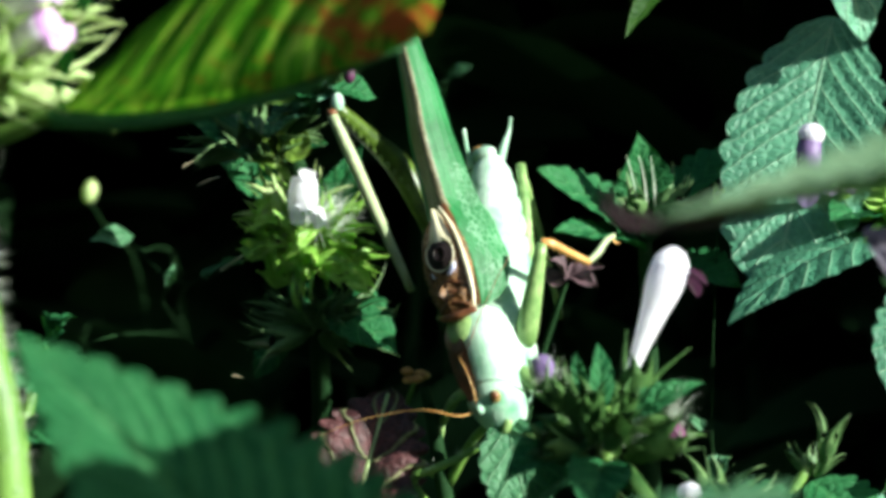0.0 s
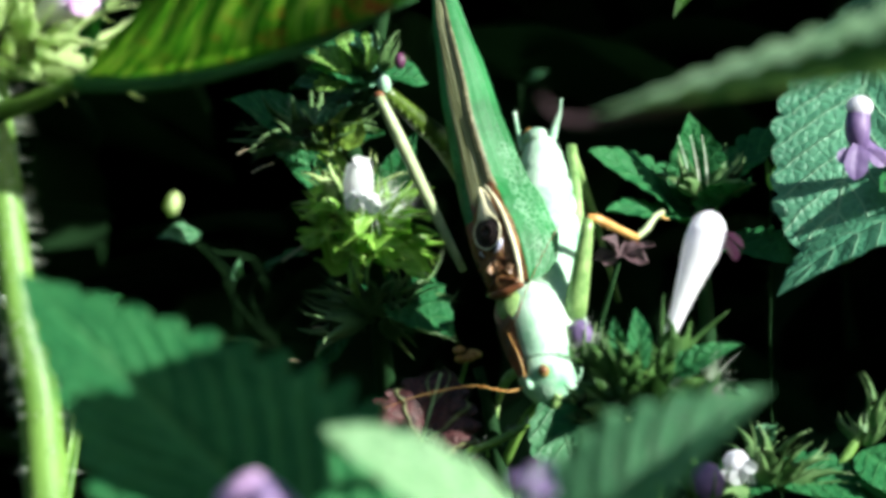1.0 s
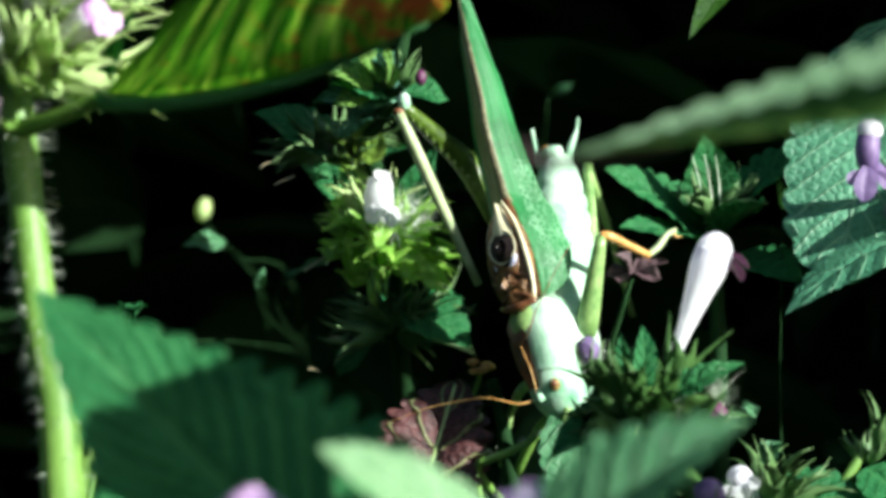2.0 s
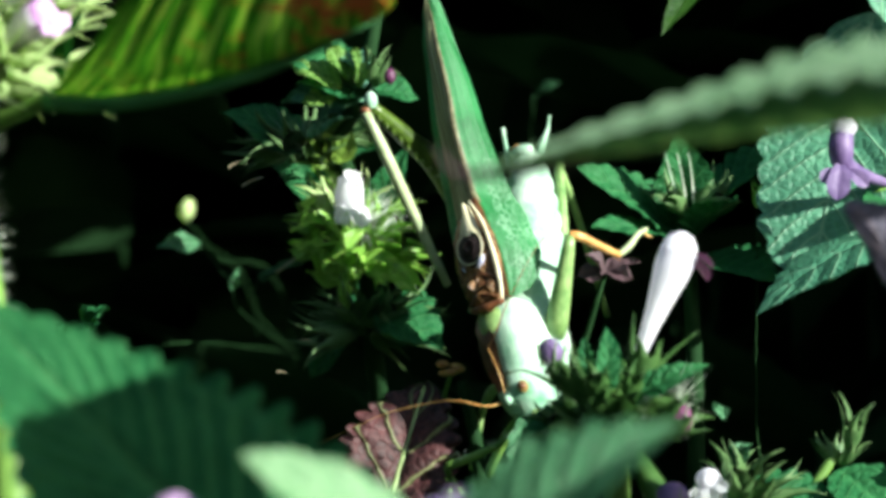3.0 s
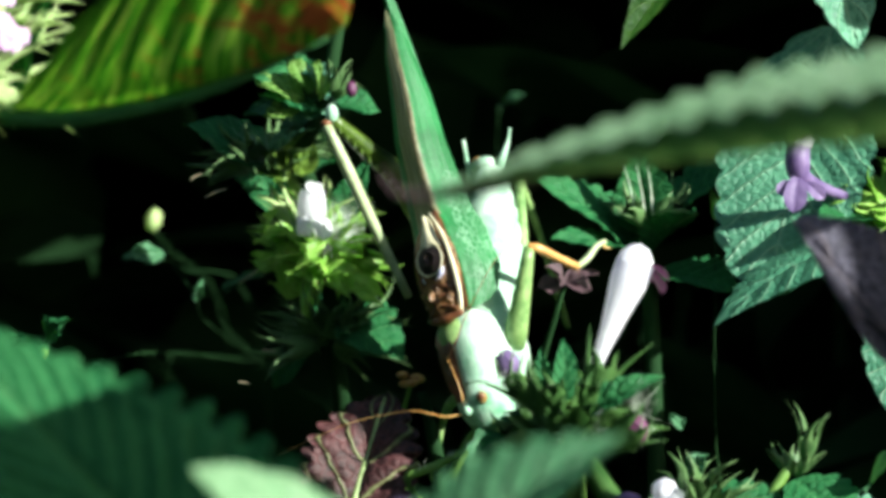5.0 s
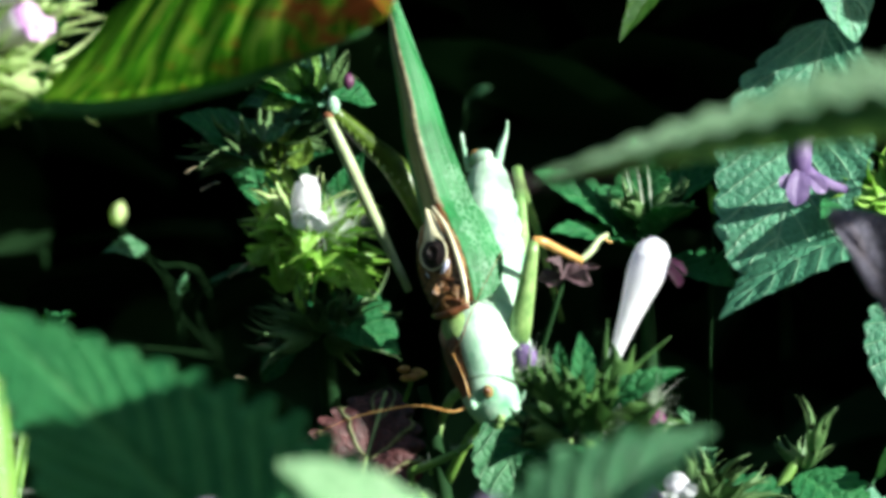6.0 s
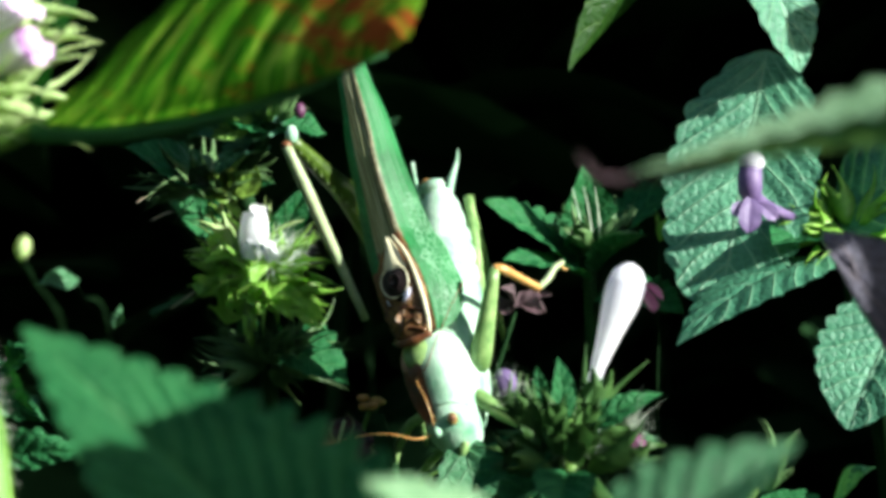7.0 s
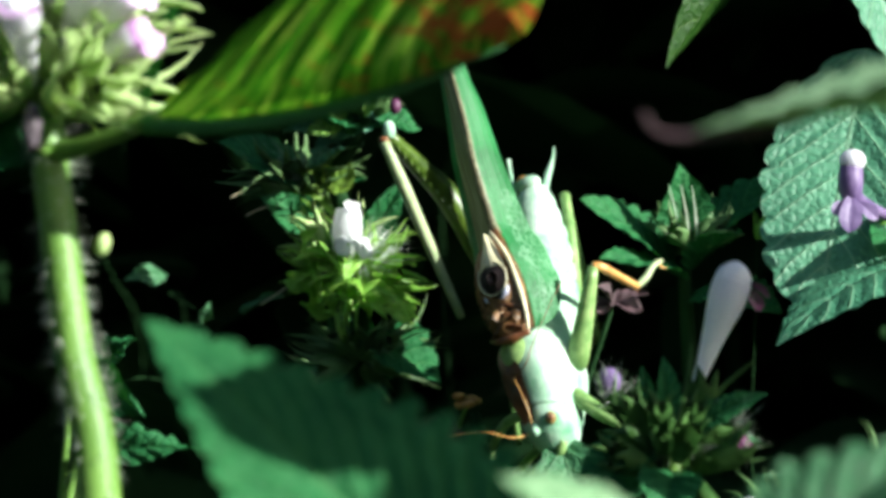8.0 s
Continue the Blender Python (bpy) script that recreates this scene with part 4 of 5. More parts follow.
# Unseen plant, added so its leaves shade the flower and the broad leaf.
def nettle_shade_caster():
    p = thing("hemp_nettle", (112, -102, -500), "unseen hemp-nettle added to cast shade into the clearing", "plant", "hemp-nettles")
    limb("stem", [(114, -98, -498), (113, -100, -200), (112, -102, 10), (111, -104, 70)], [2.6, 2.3, 1.7, 1.0], M_STEM, p, "green bristly stem", 12, 5)
    leaf("leaf", p, M_LEAF, (98.8, -99.6, 32.7), (96.8, -90.7, 48.2), 8.5, (0.77, -0.50, 0.385), teeth=8, veins=6, res=(40, 16), seed=17, peak=0.5, blunt=0.3)
    leaf("leaf", p, M_LEAF, (56.2, -144.4, 13.2), (39.0, -147.4, 18.2), 9.5, (0.77, -0.50, 0.385), teeth=8, veins=6, res=(50, 16), seed=28, peak=0.5, blunt=0.35)
    limb("petiole", [(112, -102, -4), (84.1, -123.2, 8.6), (56.2, -144.4, 13.2)], [0.7, 0.6, 0.5], M_STEM, p)
    limb("petiole", [(112, -102, 22), (108, -101, 26), (98.8, -99.6, 32.7)], [0.7, 0.6, 0.5], M_STEM, p)
    return p


def nettle_middle():
    p = thing("hemp_nettle", (15, -28, -500), "hemp-nettle head with spiny calyces and one white flower", "plant", "hemp-nettles")
    line = [(15, -26, -498), (16, -28, -200), (15, -30, -60), (14.6, -31, -26), (14.6, -31, -15)]
    limb("stem", line, [2.4, 2.1, 1.7, 1.3, 0.9], M_STEM, p, "green bristly stem", 10, 5)
    # The shade on this head is in the colour of its calyces.
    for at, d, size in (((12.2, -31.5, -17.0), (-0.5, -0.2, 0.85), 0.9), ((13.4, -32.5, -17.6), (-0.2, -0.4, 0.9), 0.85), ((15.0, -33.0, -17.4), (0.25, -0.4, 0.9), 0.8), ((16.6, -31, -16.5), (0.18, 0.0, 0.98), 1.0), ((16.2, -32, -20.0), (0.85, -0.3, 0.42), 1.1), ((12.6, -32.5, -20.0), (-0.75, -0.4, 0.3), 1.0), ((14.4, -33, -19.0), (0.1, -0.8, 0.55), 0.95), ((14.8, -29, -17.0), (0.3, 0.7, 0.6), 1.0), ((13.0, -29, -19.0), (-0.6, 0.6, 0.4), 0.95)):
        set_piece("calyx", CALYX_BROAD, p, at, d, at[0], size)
    cs = [((14.6, -31, -18), (math.cos(a), math.sin(a), 0.5)) for a in (0, 1, 2, 3, 4, 5)] + [((9, -31, -13), (-0.4, -0.4, 0.8)), ((20.5, -32, -16), (0.4, -0.4, 0.8))]
    bristles("bristles", p, cs, 260, 5.0, 23, thick=0.028)
    fz = [((8.3 + 1.1 * math.cos(a), -31.8, -11.6 + 1.1 * math.sin(a)), (math.cos(a), -0.6, math.sin(a) + 0.4)) for a in (0, 1, 2, 3, 4, 5)] + [((20.7 + 1.1 * math.cos(a), -33.3, -17.8 + 1.1 * math.sin(a)), (math.cos(a), -0.6, math.sin(a) + 0.4)) for a in (0, 1, 2, 3, 4, 5)]
    bristles("bud_fuzz", p, fz, 80, 1.3, 24, spread=0.7, thick=0.022)
    for a, z in (((17.0, -31, -14.5), (22.6, -31, -9.4)), ((16.0, -31, -13.0), (16.4, -31, -7.6)), ((19.5, -31.5, -14.5), (23.4, -31.5, -12.6)), ((10.2, -31.5, -15.5), (5.4, -32, -13.0)), ((10.0, -32, -18.6), (4.6, -33, -17.4))):
        limb("spine", [a, Vector(a).lerp(Vector(z), 0.5) + Vector((0, 0, 0.3)), z], [0.45, 0.25, 0.04], M_CALYX_DEEP_SHADE, p, seg=6, n=3)
    for k in range(16):
        an = k * 2.39996
        c = Vector((14.4 + 2.2 * math.cos(an), -31.5 + 1.4 * math.sin(an), -19.5 + 0.15 * k))
        part("bract", leaf_bm(c, c + Vector((4.2 * math.cos(an), -1.0 + 1.5 * math.sin(an), 2.2 + 1.2 * math.sin(an * 2))), 2.0, (0.2 * math.cos(an), -0.85, 0.4), teeth=2, veins=3, rel=0.2, amp=0.05, res=(20, 8), wave=0.4, seed=240 + k), M_CALYX_DEEP_SHADE, p)
    corolla(p, (16.4, -31, -13), (20.9, -29.4, -1.7), 0.75, 1.95, M_WHITE, M_WHITE, M_PURPLE, (0.85, 0.3, -0.1), 3.0, 3.4)
    for at, s in (((8.3, -31, -11.4), 1.25), ((20.7, -32.6, -17.8), 1.25), ((19.7, -36, -25.5), 1.7)):
        bud = part("bud", blob(bmesh.new(), at, (s, s, s * 1.15), None, 12), M_PURPLE if at[0] > 8.5 and at[2] > -20 else M_VIOLET, p, "dark purple flower bud")
        for k in range(5):
            an = k * 1.2566
            d = Vector((math.cos(an), math.sin(an), 0))
            c = Vector(at) - Vector((0, 0, s))
            limb("spine", [c + d * s * 0.7, c + d * s * 1.05 + Vector((0, 0, s)), c + d * s * 1.3 + Vector((0, 0, s * 1.9))], [0.22, 0.14, 0.04], M_CALYX_SHADED, bud, seg=5, n=2)
        limb("bud_cup", [Vector((14.6, -31, -19)).lerp(Vector(at), 0.3), Vector(at) - Vector((0, 0, s * 0.9))], [0.9, s * 0.85], M_CALYX_DEEP_SHADE, p, "soft green calyx of the bud")
    for k, (b, t, w, n) in enumerate([((13.6, -31, -15.5), (13.7, -30, -8.9), 2.7, (0.3, -0.9, 0.2)), ((12.4, -31, -14.5), (11.6, -30.5, -9.8), 1.8, (-0.3, -0.9, 0.2)), ((15.6, -32, -16.6), (23.6, -33, -12.6), 2.9, (-0.2, -0.8, 0.5)), ((13, -31, -18), (4.5, -33, -22.0), 6, (-0.2, -0.6, 0.8)), ((14, -33, -20), (12, -40, -25), 6, (0, -0.6, 0.8)), ((13, -30, -21), (7, -24, -27), 7, (0, -0.6, 0.8))]):
        leaf("leaf", p, M_LEAF, b, t, w, n, teeth=6, veins=5, rel=0.4, res=(48, 14), seed=30 + k, fold=0.3, sag=0.12)
    return p


def nettle_right():
    p = thing("hemp_nettle", (52, 10, -500), "hemp-nettle with large veined leaves and a violet flower", "plant", "hemp-nettles")
    line = [(68, 40, -498), (68, 40, -200), (67, 38, -40), (55, 11, 4), (68, 17, 30), (67, 18, 60)]
    # Stem takes the dimmed green so that it sinks into the shade.
    limb("stem", line, [2.6, 2.3, 1.8, 1.6, 1.4, 1.0], M_FOLIAGE_DIMMED, p, "bristly stem coloured dark for shade", 10, 5)
    leaf("leaf", p, M_LEAF_COOL, (45.7, 14.1, 26.6), (36.8, 2.6, -4.5), 17, (-0.25, -0.86, 0.40), "veined toothed leaf in sun and shade", veins=9, rel=0.3, res=(150, 36), seed=41, fold=0.08, sag=0.03, peak=0.5, scallop=0.9, slant=0.35, blunt=0.5)
    limb("petiole", [(67.4, 17.5, 46), (54, 13, 49), (41, 8, 44)], [0.7, 0.6, 0.5], M_STEM, p)
    leaf("leaf", p, M_LEAF_COOL, (41, 8, 44), (47.4, 5.5, 23.0), 9, (0.3, -0.9, 0.2), "hanging toothed leaf", teeth=9, veins=6, rel=0.35, res=(70, 20), seed=42, amp=0.14, peak=0.5)
    leaf("leaf", p, M_LEAF_COOL, (50, 4, 2), (30.2, -6, -8.0), 12, (-0.40, -0.35, 0.82), "leaf with a sunlit toothed edge", teeth=10, veins=7, rel=0.4, res=(80, 24), seed=43, fold=0.05, sag=0.08, amp=0.12, arch=0.12)
    leaf("leaf", p, M_LEAF_COOL, (60, 4, -1), (49.3, -5, -17.5), 13.5, (-0.3, -0.8, 0.5), teeth=10, veins=8, rel=0.4, res=(70, 24), seed=44, amp=0.1, peak=0.5)
    leaf("leaf", p, M_LEAF_COOL, (52, 8, 6), (66, -2, 16), 16, (0.1, -0.7, 0.7), teeth=9, veins=7, res=(48, 18), seed=45)
    leaf("leaf", p, M_LEAF_LIME, (36, 11, 40), (21.0, 8, 23.4), 9, (0.4, 0.3, 0.8), "lime leaf lit from behind", teeth=7, veins=5, rel=0.3, res=(60, 18), seed=46, fold=0.3)
    leaf("leaf", p, M_LEAF, (50, 8, 4), (42, -2, 3), 7, (0, -0.5, 0.9), teeth=6, veins=5, res=(40, 14), seed=47)
    # Leaf out of view, added to shade the top of the veined leaf.
    limb("petiole", [(67.2, 18, 56), (86, 2, 56), (99.5, -15, 48.6)], [0.7, 0.6, 0.5], M_STEM, p)
    leaf("leaf", p, M_LEAF, (99.5, -15, 48.6), (86.5, -21.5, 48.2), 5.6, (0.77, -0.50, 0.385), teeth=8, veins=6, res=(40, 16), seed=49, peak=0.5, blunt=0.3)
    whorl(p, (52.5, 4, 4.6), 5, CALYX, 39, (-0.2, 1.0), 1.5, size=(0.7, 1.0))
    limb("bud_stalk", [(67.5, 38.5, -70), (44, 28, -60), (33, 18, -30), (31.7, 10, 5.0)], [0.4, 0.3, 0.1, 0.07], M_FOLIAGE_DIMMED, p)
    set_piece("bud", CALYX_YOUNG, p, (31.7, 10, 4.2), (0.1, -0.3, 0.9), 0.4, 0.6, "yellow-green bud")
    whorl(p, (51.5, 7, 4.5), 5, CALYX, 48, (-0.2, 0.9), 1.6, size=(0.7, 0.9))
    fl = limb("flower", [(47, 4.5, 6.0), (43.5, 2.0, 7.0), (40.6, 0.2, 8.2), (40.0, -0.3, 10.0), (40.3, 0, 12.6)], [0.5, 0.65, 1.1, 1.4, 1.2], M_VIOLET, p, "violet two-lipped flower with a white hood", 14)
    part("hood", blob(bmesh.new(), (40.3, -0.2, 12.4), (1.5, 1.4, 1.3), None, 16), M_WHITE, fl)
    for b, t, w in (((40.0, -0.8, 9.0), (39.3, -2.0, 4.4), 2.6), ((39.6, -0.6, 8.0), (37.7, -1.4, 6.4), 1.7), ((40.6, -0.6, 8.0), (42.8, -1.2, 5.9), 1.7)):
        part("lip", leaf_bm(b, t, w, (0, -1, 0.2), teeth=2, veins=2, rel=0.1, amp=0.06, res=(14, 8), peak=0.6), M_VIOLET, fl)
    return p


def nettle_behind():
    p = thing("hemp_nettle", (25, 16, -500), "small hemp-nettle shoot with dark crinkled leaves", "plant", "hemp-nettles")
    line = [(28, 20, -498), (26, 20, -100), (25, 16, -20), (24, 15, 4)]
    # Dimmed green again, in place of shade on this stem.
    limb("stem", line, [1.6, 1.4, 1.0, 0.8], M_FOLIAGE_DIMMED, p, "", 8, 5)
    for k, (b, t, w, n) in enumerate([((23, 15, 1), (11.5, 10, 9.0), 8.5, (0, -0.6, 0.8)), ((25, 15, 3), (36, 11, 11.5), 8, (0, -0.5, 0.85)), ((24, 15, 3), (22.5, 9, 13), 7, (0, -0.8, 0.5)), ((24, 14, 0), (13, 6, 2.0), 6, (0, -0.5, 0.85)), ((25, 14, 1), (29, 6, 5.0), 7, (0.2, -0.6, 0.8)), ((25, 15, -2), (34, 8, -4), 9, (0.2, -0.6, 0.8))]):
        leaf("leaf", p, M_LEAF, b, t, w, n, "dark crinkled toothed leaf" if k == 0 else "", teeth=7, veins=6, rel=0.4, res=(50, 18), seed=50 + k, fold=0.2, wave=0.4, amp=0.14)
    whorl(p, (24.3, 12, 3), 6, CALYX_SHADED_YOUNG, 57, (0.2, 1.2), 1.0)
    for dx in (-0.9, 0.1, 1.0):
        limb("awn", [(23.6 + dx, 9.4, 4.6), (23.2 + dx * 1.2, 9.0, 7.5), (22.6 + dx * 1.4, 8.8, 10.4)], [0.13, 0.10, 0.04], M_HAIR, p, "pale dry awn", 6)
    return p


def nettle_spiny():
    p = thing("hemp_nettle", (-16, 16, -500), "hemp-nettle stalk with spiny whorls and a white flower", "plant", "hemp-nettles")
    line = [(-20, 20, -498), (-18, 22, -150), (-13, 40, -40), (-13, 23, -8), (-13.6, 20, 4), (-16, 17, 12), (-13, 11, 18), (-10.5, 10, 30)]
    # The stem's colour is lowered to stand in for shade along it.
    limb("stem", line, [2.0, 1.7, 1.3, 1.1, 1.1, 1.0, 0.9, 0.7], M_FOLIAGE_DIMMED, p, "green bristly stem", 10, 5)
    whorl(p, (-13.2, 20, 0.8), 17, CALYX, 61, (-0.5, 0.9), 1.8, size=(0.7, 1.1))
    whorl(p, (-15.5, 19.5, 2.6), 9, CALYX_PALE, 66, (-0.3, 1.0), 1.4, size=(0.55, 0.85))
    rnd = random.Random(67)
    for k in range(44):
        an = k * 2.39996
        d = Vector((math.cos(an), -0.35 + 0.5 * math.sin(an * 1.7), 0.75 * math.sin(an) - 0.1)).normalized()
        c = Vector((-14.5 + rnd.uniform(-5, 4), 18.5 + rnd.uniform(-3, 2), rnd.uniform(-3.5, 3.5)))
        part("bract", leaf_bm(c, c + d * rnd.uniform(3.5, 7), rnd.uniform(1.2, 2.3), (0.3 * math.cos(an * 3), -0.8, 0.5), teeth=2, veins=2, rel=0.15, amp=0.05, res=(14, 6), wave=0.5, sag=rnd.uniform(-0.25, 0.3), seed=k), M_CALYX, p)
    # Whorls in the darker copy, instead of a shadow cast on them.
    whorl(p, (-20, 18, 11.5), 12, CALYX_SHADED, 62, (-0.3, 0.8), 1.4, size=(0.7, 0.95))
    whorl(p, (-13, 20, -9.5), 14, CALYX_SHADED, 63, (-0.3, 0.8), 1.6, size=(0.7, 1.0))
    whorl(p, (-12.4, 10.5, 18.0), 5, CALYX_SHADED_YOUNG, 64, (-0.2, 1.1), 0.8, size=(0.6, 0.8))
    for k, (b, t, w) in enumerate([((-15.0, 8.5, 18.2), (-20.6, 8.5, 20.8), 3.4), ((-14.2, 8.0, 18.8), (-16.4, 7.5, 22.6), 2.8), ((-12.9, 7.0, 18.0), (-13.4, 6.5, 22.4), 1.7), ((-15.0, 8.5, 17.6), (-19.6, 8.5, 16.4), 2.4)]):
        leaf("leaf", p, M_LEAF_YOUNG, b, t, w, (0.55, -0.75, 0.35), "sunlit yellow-green young leaf" if k == 0 else "", veins=5, scallop=0.25, rel=0.3, res=(36, 14), seed=210 + k, fold=0.25, wave=0.5, peak=0.5)
    for k, (b, t, w) in enumerate([((-17.0, 16.0, 10.4), (-20.6, 14.0, 12.6), 2.6), ((-16.6, 16.0, 10.2), (-17.8, 14.0, 13.8), 2.4), ((-15.6, 16.0, 10.2), (-14.4, 14.0, 13.6), 2.4), ((-17.2, 16.0, 10.0), (-21.4, 14.0, 10.2), 2.0), ((-15.8, 16.0, 10.0), (-16.2, 13.8, 13.0), 2.2)]):
        part("bract", leaf_bm(b, t, w, (0.3, -0.85, 0.35), teeth=2, veins=3, rel=0.2, amp=0.05, res=(20, 8), wave=0.4, seed=220 + k), M_CALYX_OLIVE, p)
    limb("side_shoot", [(-14.5, 19, 7), (-18, 18.5, 10), (-20.5, 18, 12)], [0.8, 0.7, 0.6], M_STEM, p)
    fl = limb("flower", [(-14.9, 19.0, 1.9), (-14.8, 16.5, 3.5), (-14.8, 15.0, 5.4), (-14.7, 14.6, 7.2), (-14.7, 14.6, 8.2)], [0.9, 1.5, 1.75, 1.6, 1.35], M_WHITE, p, "white tubular flower", 14)
    for b, t, w in (((-13.8, 13.0, 5.0), (-13.0, 12.0, 2.3), 2.4), ((-15.1, 13.0, 5.0), (-15.8, 12.0, 2.7), 2.2), ((-14.5, 13.2, 7.6), (-14.4, 13.5, 9.0), 2.0)):
        part("petal", leaf_bm(b, t, w, (0.45, -0.85, 0.3), teeth=2, veins=2, rel=0.15, amp=0.08, res=(16, 10), peak=0.55, blunt=0.5, fold=0.25, wave=0.25), M_WHITE, fl)
    for k, (b, t, w) in enumerate([((-17.9, 30.0, 6.8), (-27.1, 26.0, 12.1), 6.0), ((-20.5, 28.0, 8.7), (-12.1, 26.0, 12.6), 5.0), ((-16.4, 27.0, -3.6), (-8.8, 25.0, -11.8), 5.0), ((-15.1, 28.0, -9.1), (-20.4, 26.0, -15.1), 5.0)]):
        leaf("leaf", p, M_LEAF, b, t, w, (-0.3, -0.7, 0.5), "dark leaf behind the whorl" if k == 0 else "", veins=5, scallop=0.4, rel=0.5, res=(44, 16), seed=190 + k, fold=0.3, wave=0.7)
    part("bud", blob(bmesh.new(), (-9.6, 8.5, 19.3), (0.7, 0.7, 0.95), None, 10), M_PURPLE, p, "dark red bud")
    cs = [((-13.2, 18, 3), (math.cos(a), -0.5, 0.4)) for a in (0.2, 1.2, 2.0, 2.9)] + [((-20, 17, 12), (-0.8, -0.5, 0.2))]
    bristles("bristles", p, cs, 640, 6.5, 65, thick=0.045)
    # The last two awns are painted glints of sunlit bristle tips.
    for a, z in [((-26.4, 8.0, 7.0), (-23.9, 8.0, 8.0)), ((-28.0, 8.0, 9.0), (-26.7, 8.0, 9.7)), ((-19.9, 8.0, -10.4), (-18.6, 8.0, -10.6)), ((-22.6, 8.0, -14.0), (-21.1, 8.0, -14.3))]:
        limb("awn", [a, (Vector(a) + Vector(z)) / 2 + Vector((0, 0, 0.15)), z], [0.07, 0.06, 0.03], M_STRAW, p, "pale dry awn", 6)
    for k, (b, t, w, n) in enumerate([((-9.9, 14.0, 18.1), (-20.9, 12.0, 21.2), 5.5, (0.2, -0.7, 0.6)), ((-9.9, 14.0, 18.1), (-22.2, 11.0, 16.6), 6.0, (0.1, -0.7, 0.6)), ((-13.1, 15.0, 16.6), (-19.3, 12.0, 13.1), 5.0, (-0.2, -0.7, 0.6)), ((-12.0, 10.0, 18.7), (-15.9, 8.0, 22.3), 4.0, (0.3, -0.7, 0.6))]):
        leaf("leaf", p, M_LEAF_COOL, b, t, w, n, "crinkled glossy leaf" if k == 0 else "", veins=6, scallop=0.5, rel=0.6, res=(50, 18), seed=170 + k, fold=0.25, wave=0.7)
    for k, (b, t, w, n) in enumerate([((-13, 11, 17), (-20, 7, 18.5), 5, (0, -0.6, 0.8)), ((-13, 11, 17), (-22, 10, 24), 7, (0.1, -0.8, 0.5)), ((-15, 12, 22), (-27, 10, 26), 9, (0, -0.8, 0.5)), ((-12, 11, 18), (-6.5, 12, 17.0), 5, (0, -0.6, 0.8)), ((-18, 18, 10), (-30, 16, 16), 9, (-0.1, -0.5, 0.8)), ((-13, 20, -6), (-4, 16, -12), 9, (0, -0.5, 0.85)), ((-13, 20, 3), (-8, 16, 12), 4, (0.2, -0.9, 0.3))]):
        leaf("leaf", p, M_LEAF, b, t, w, n, "small dark crinkled leaf" if k == 0 else "", teeth=7, veins=5, rel=0.35, res=(44, 16), seed=70 + k, fold=0.2, wave=0.3, amp=0.14)
    return p


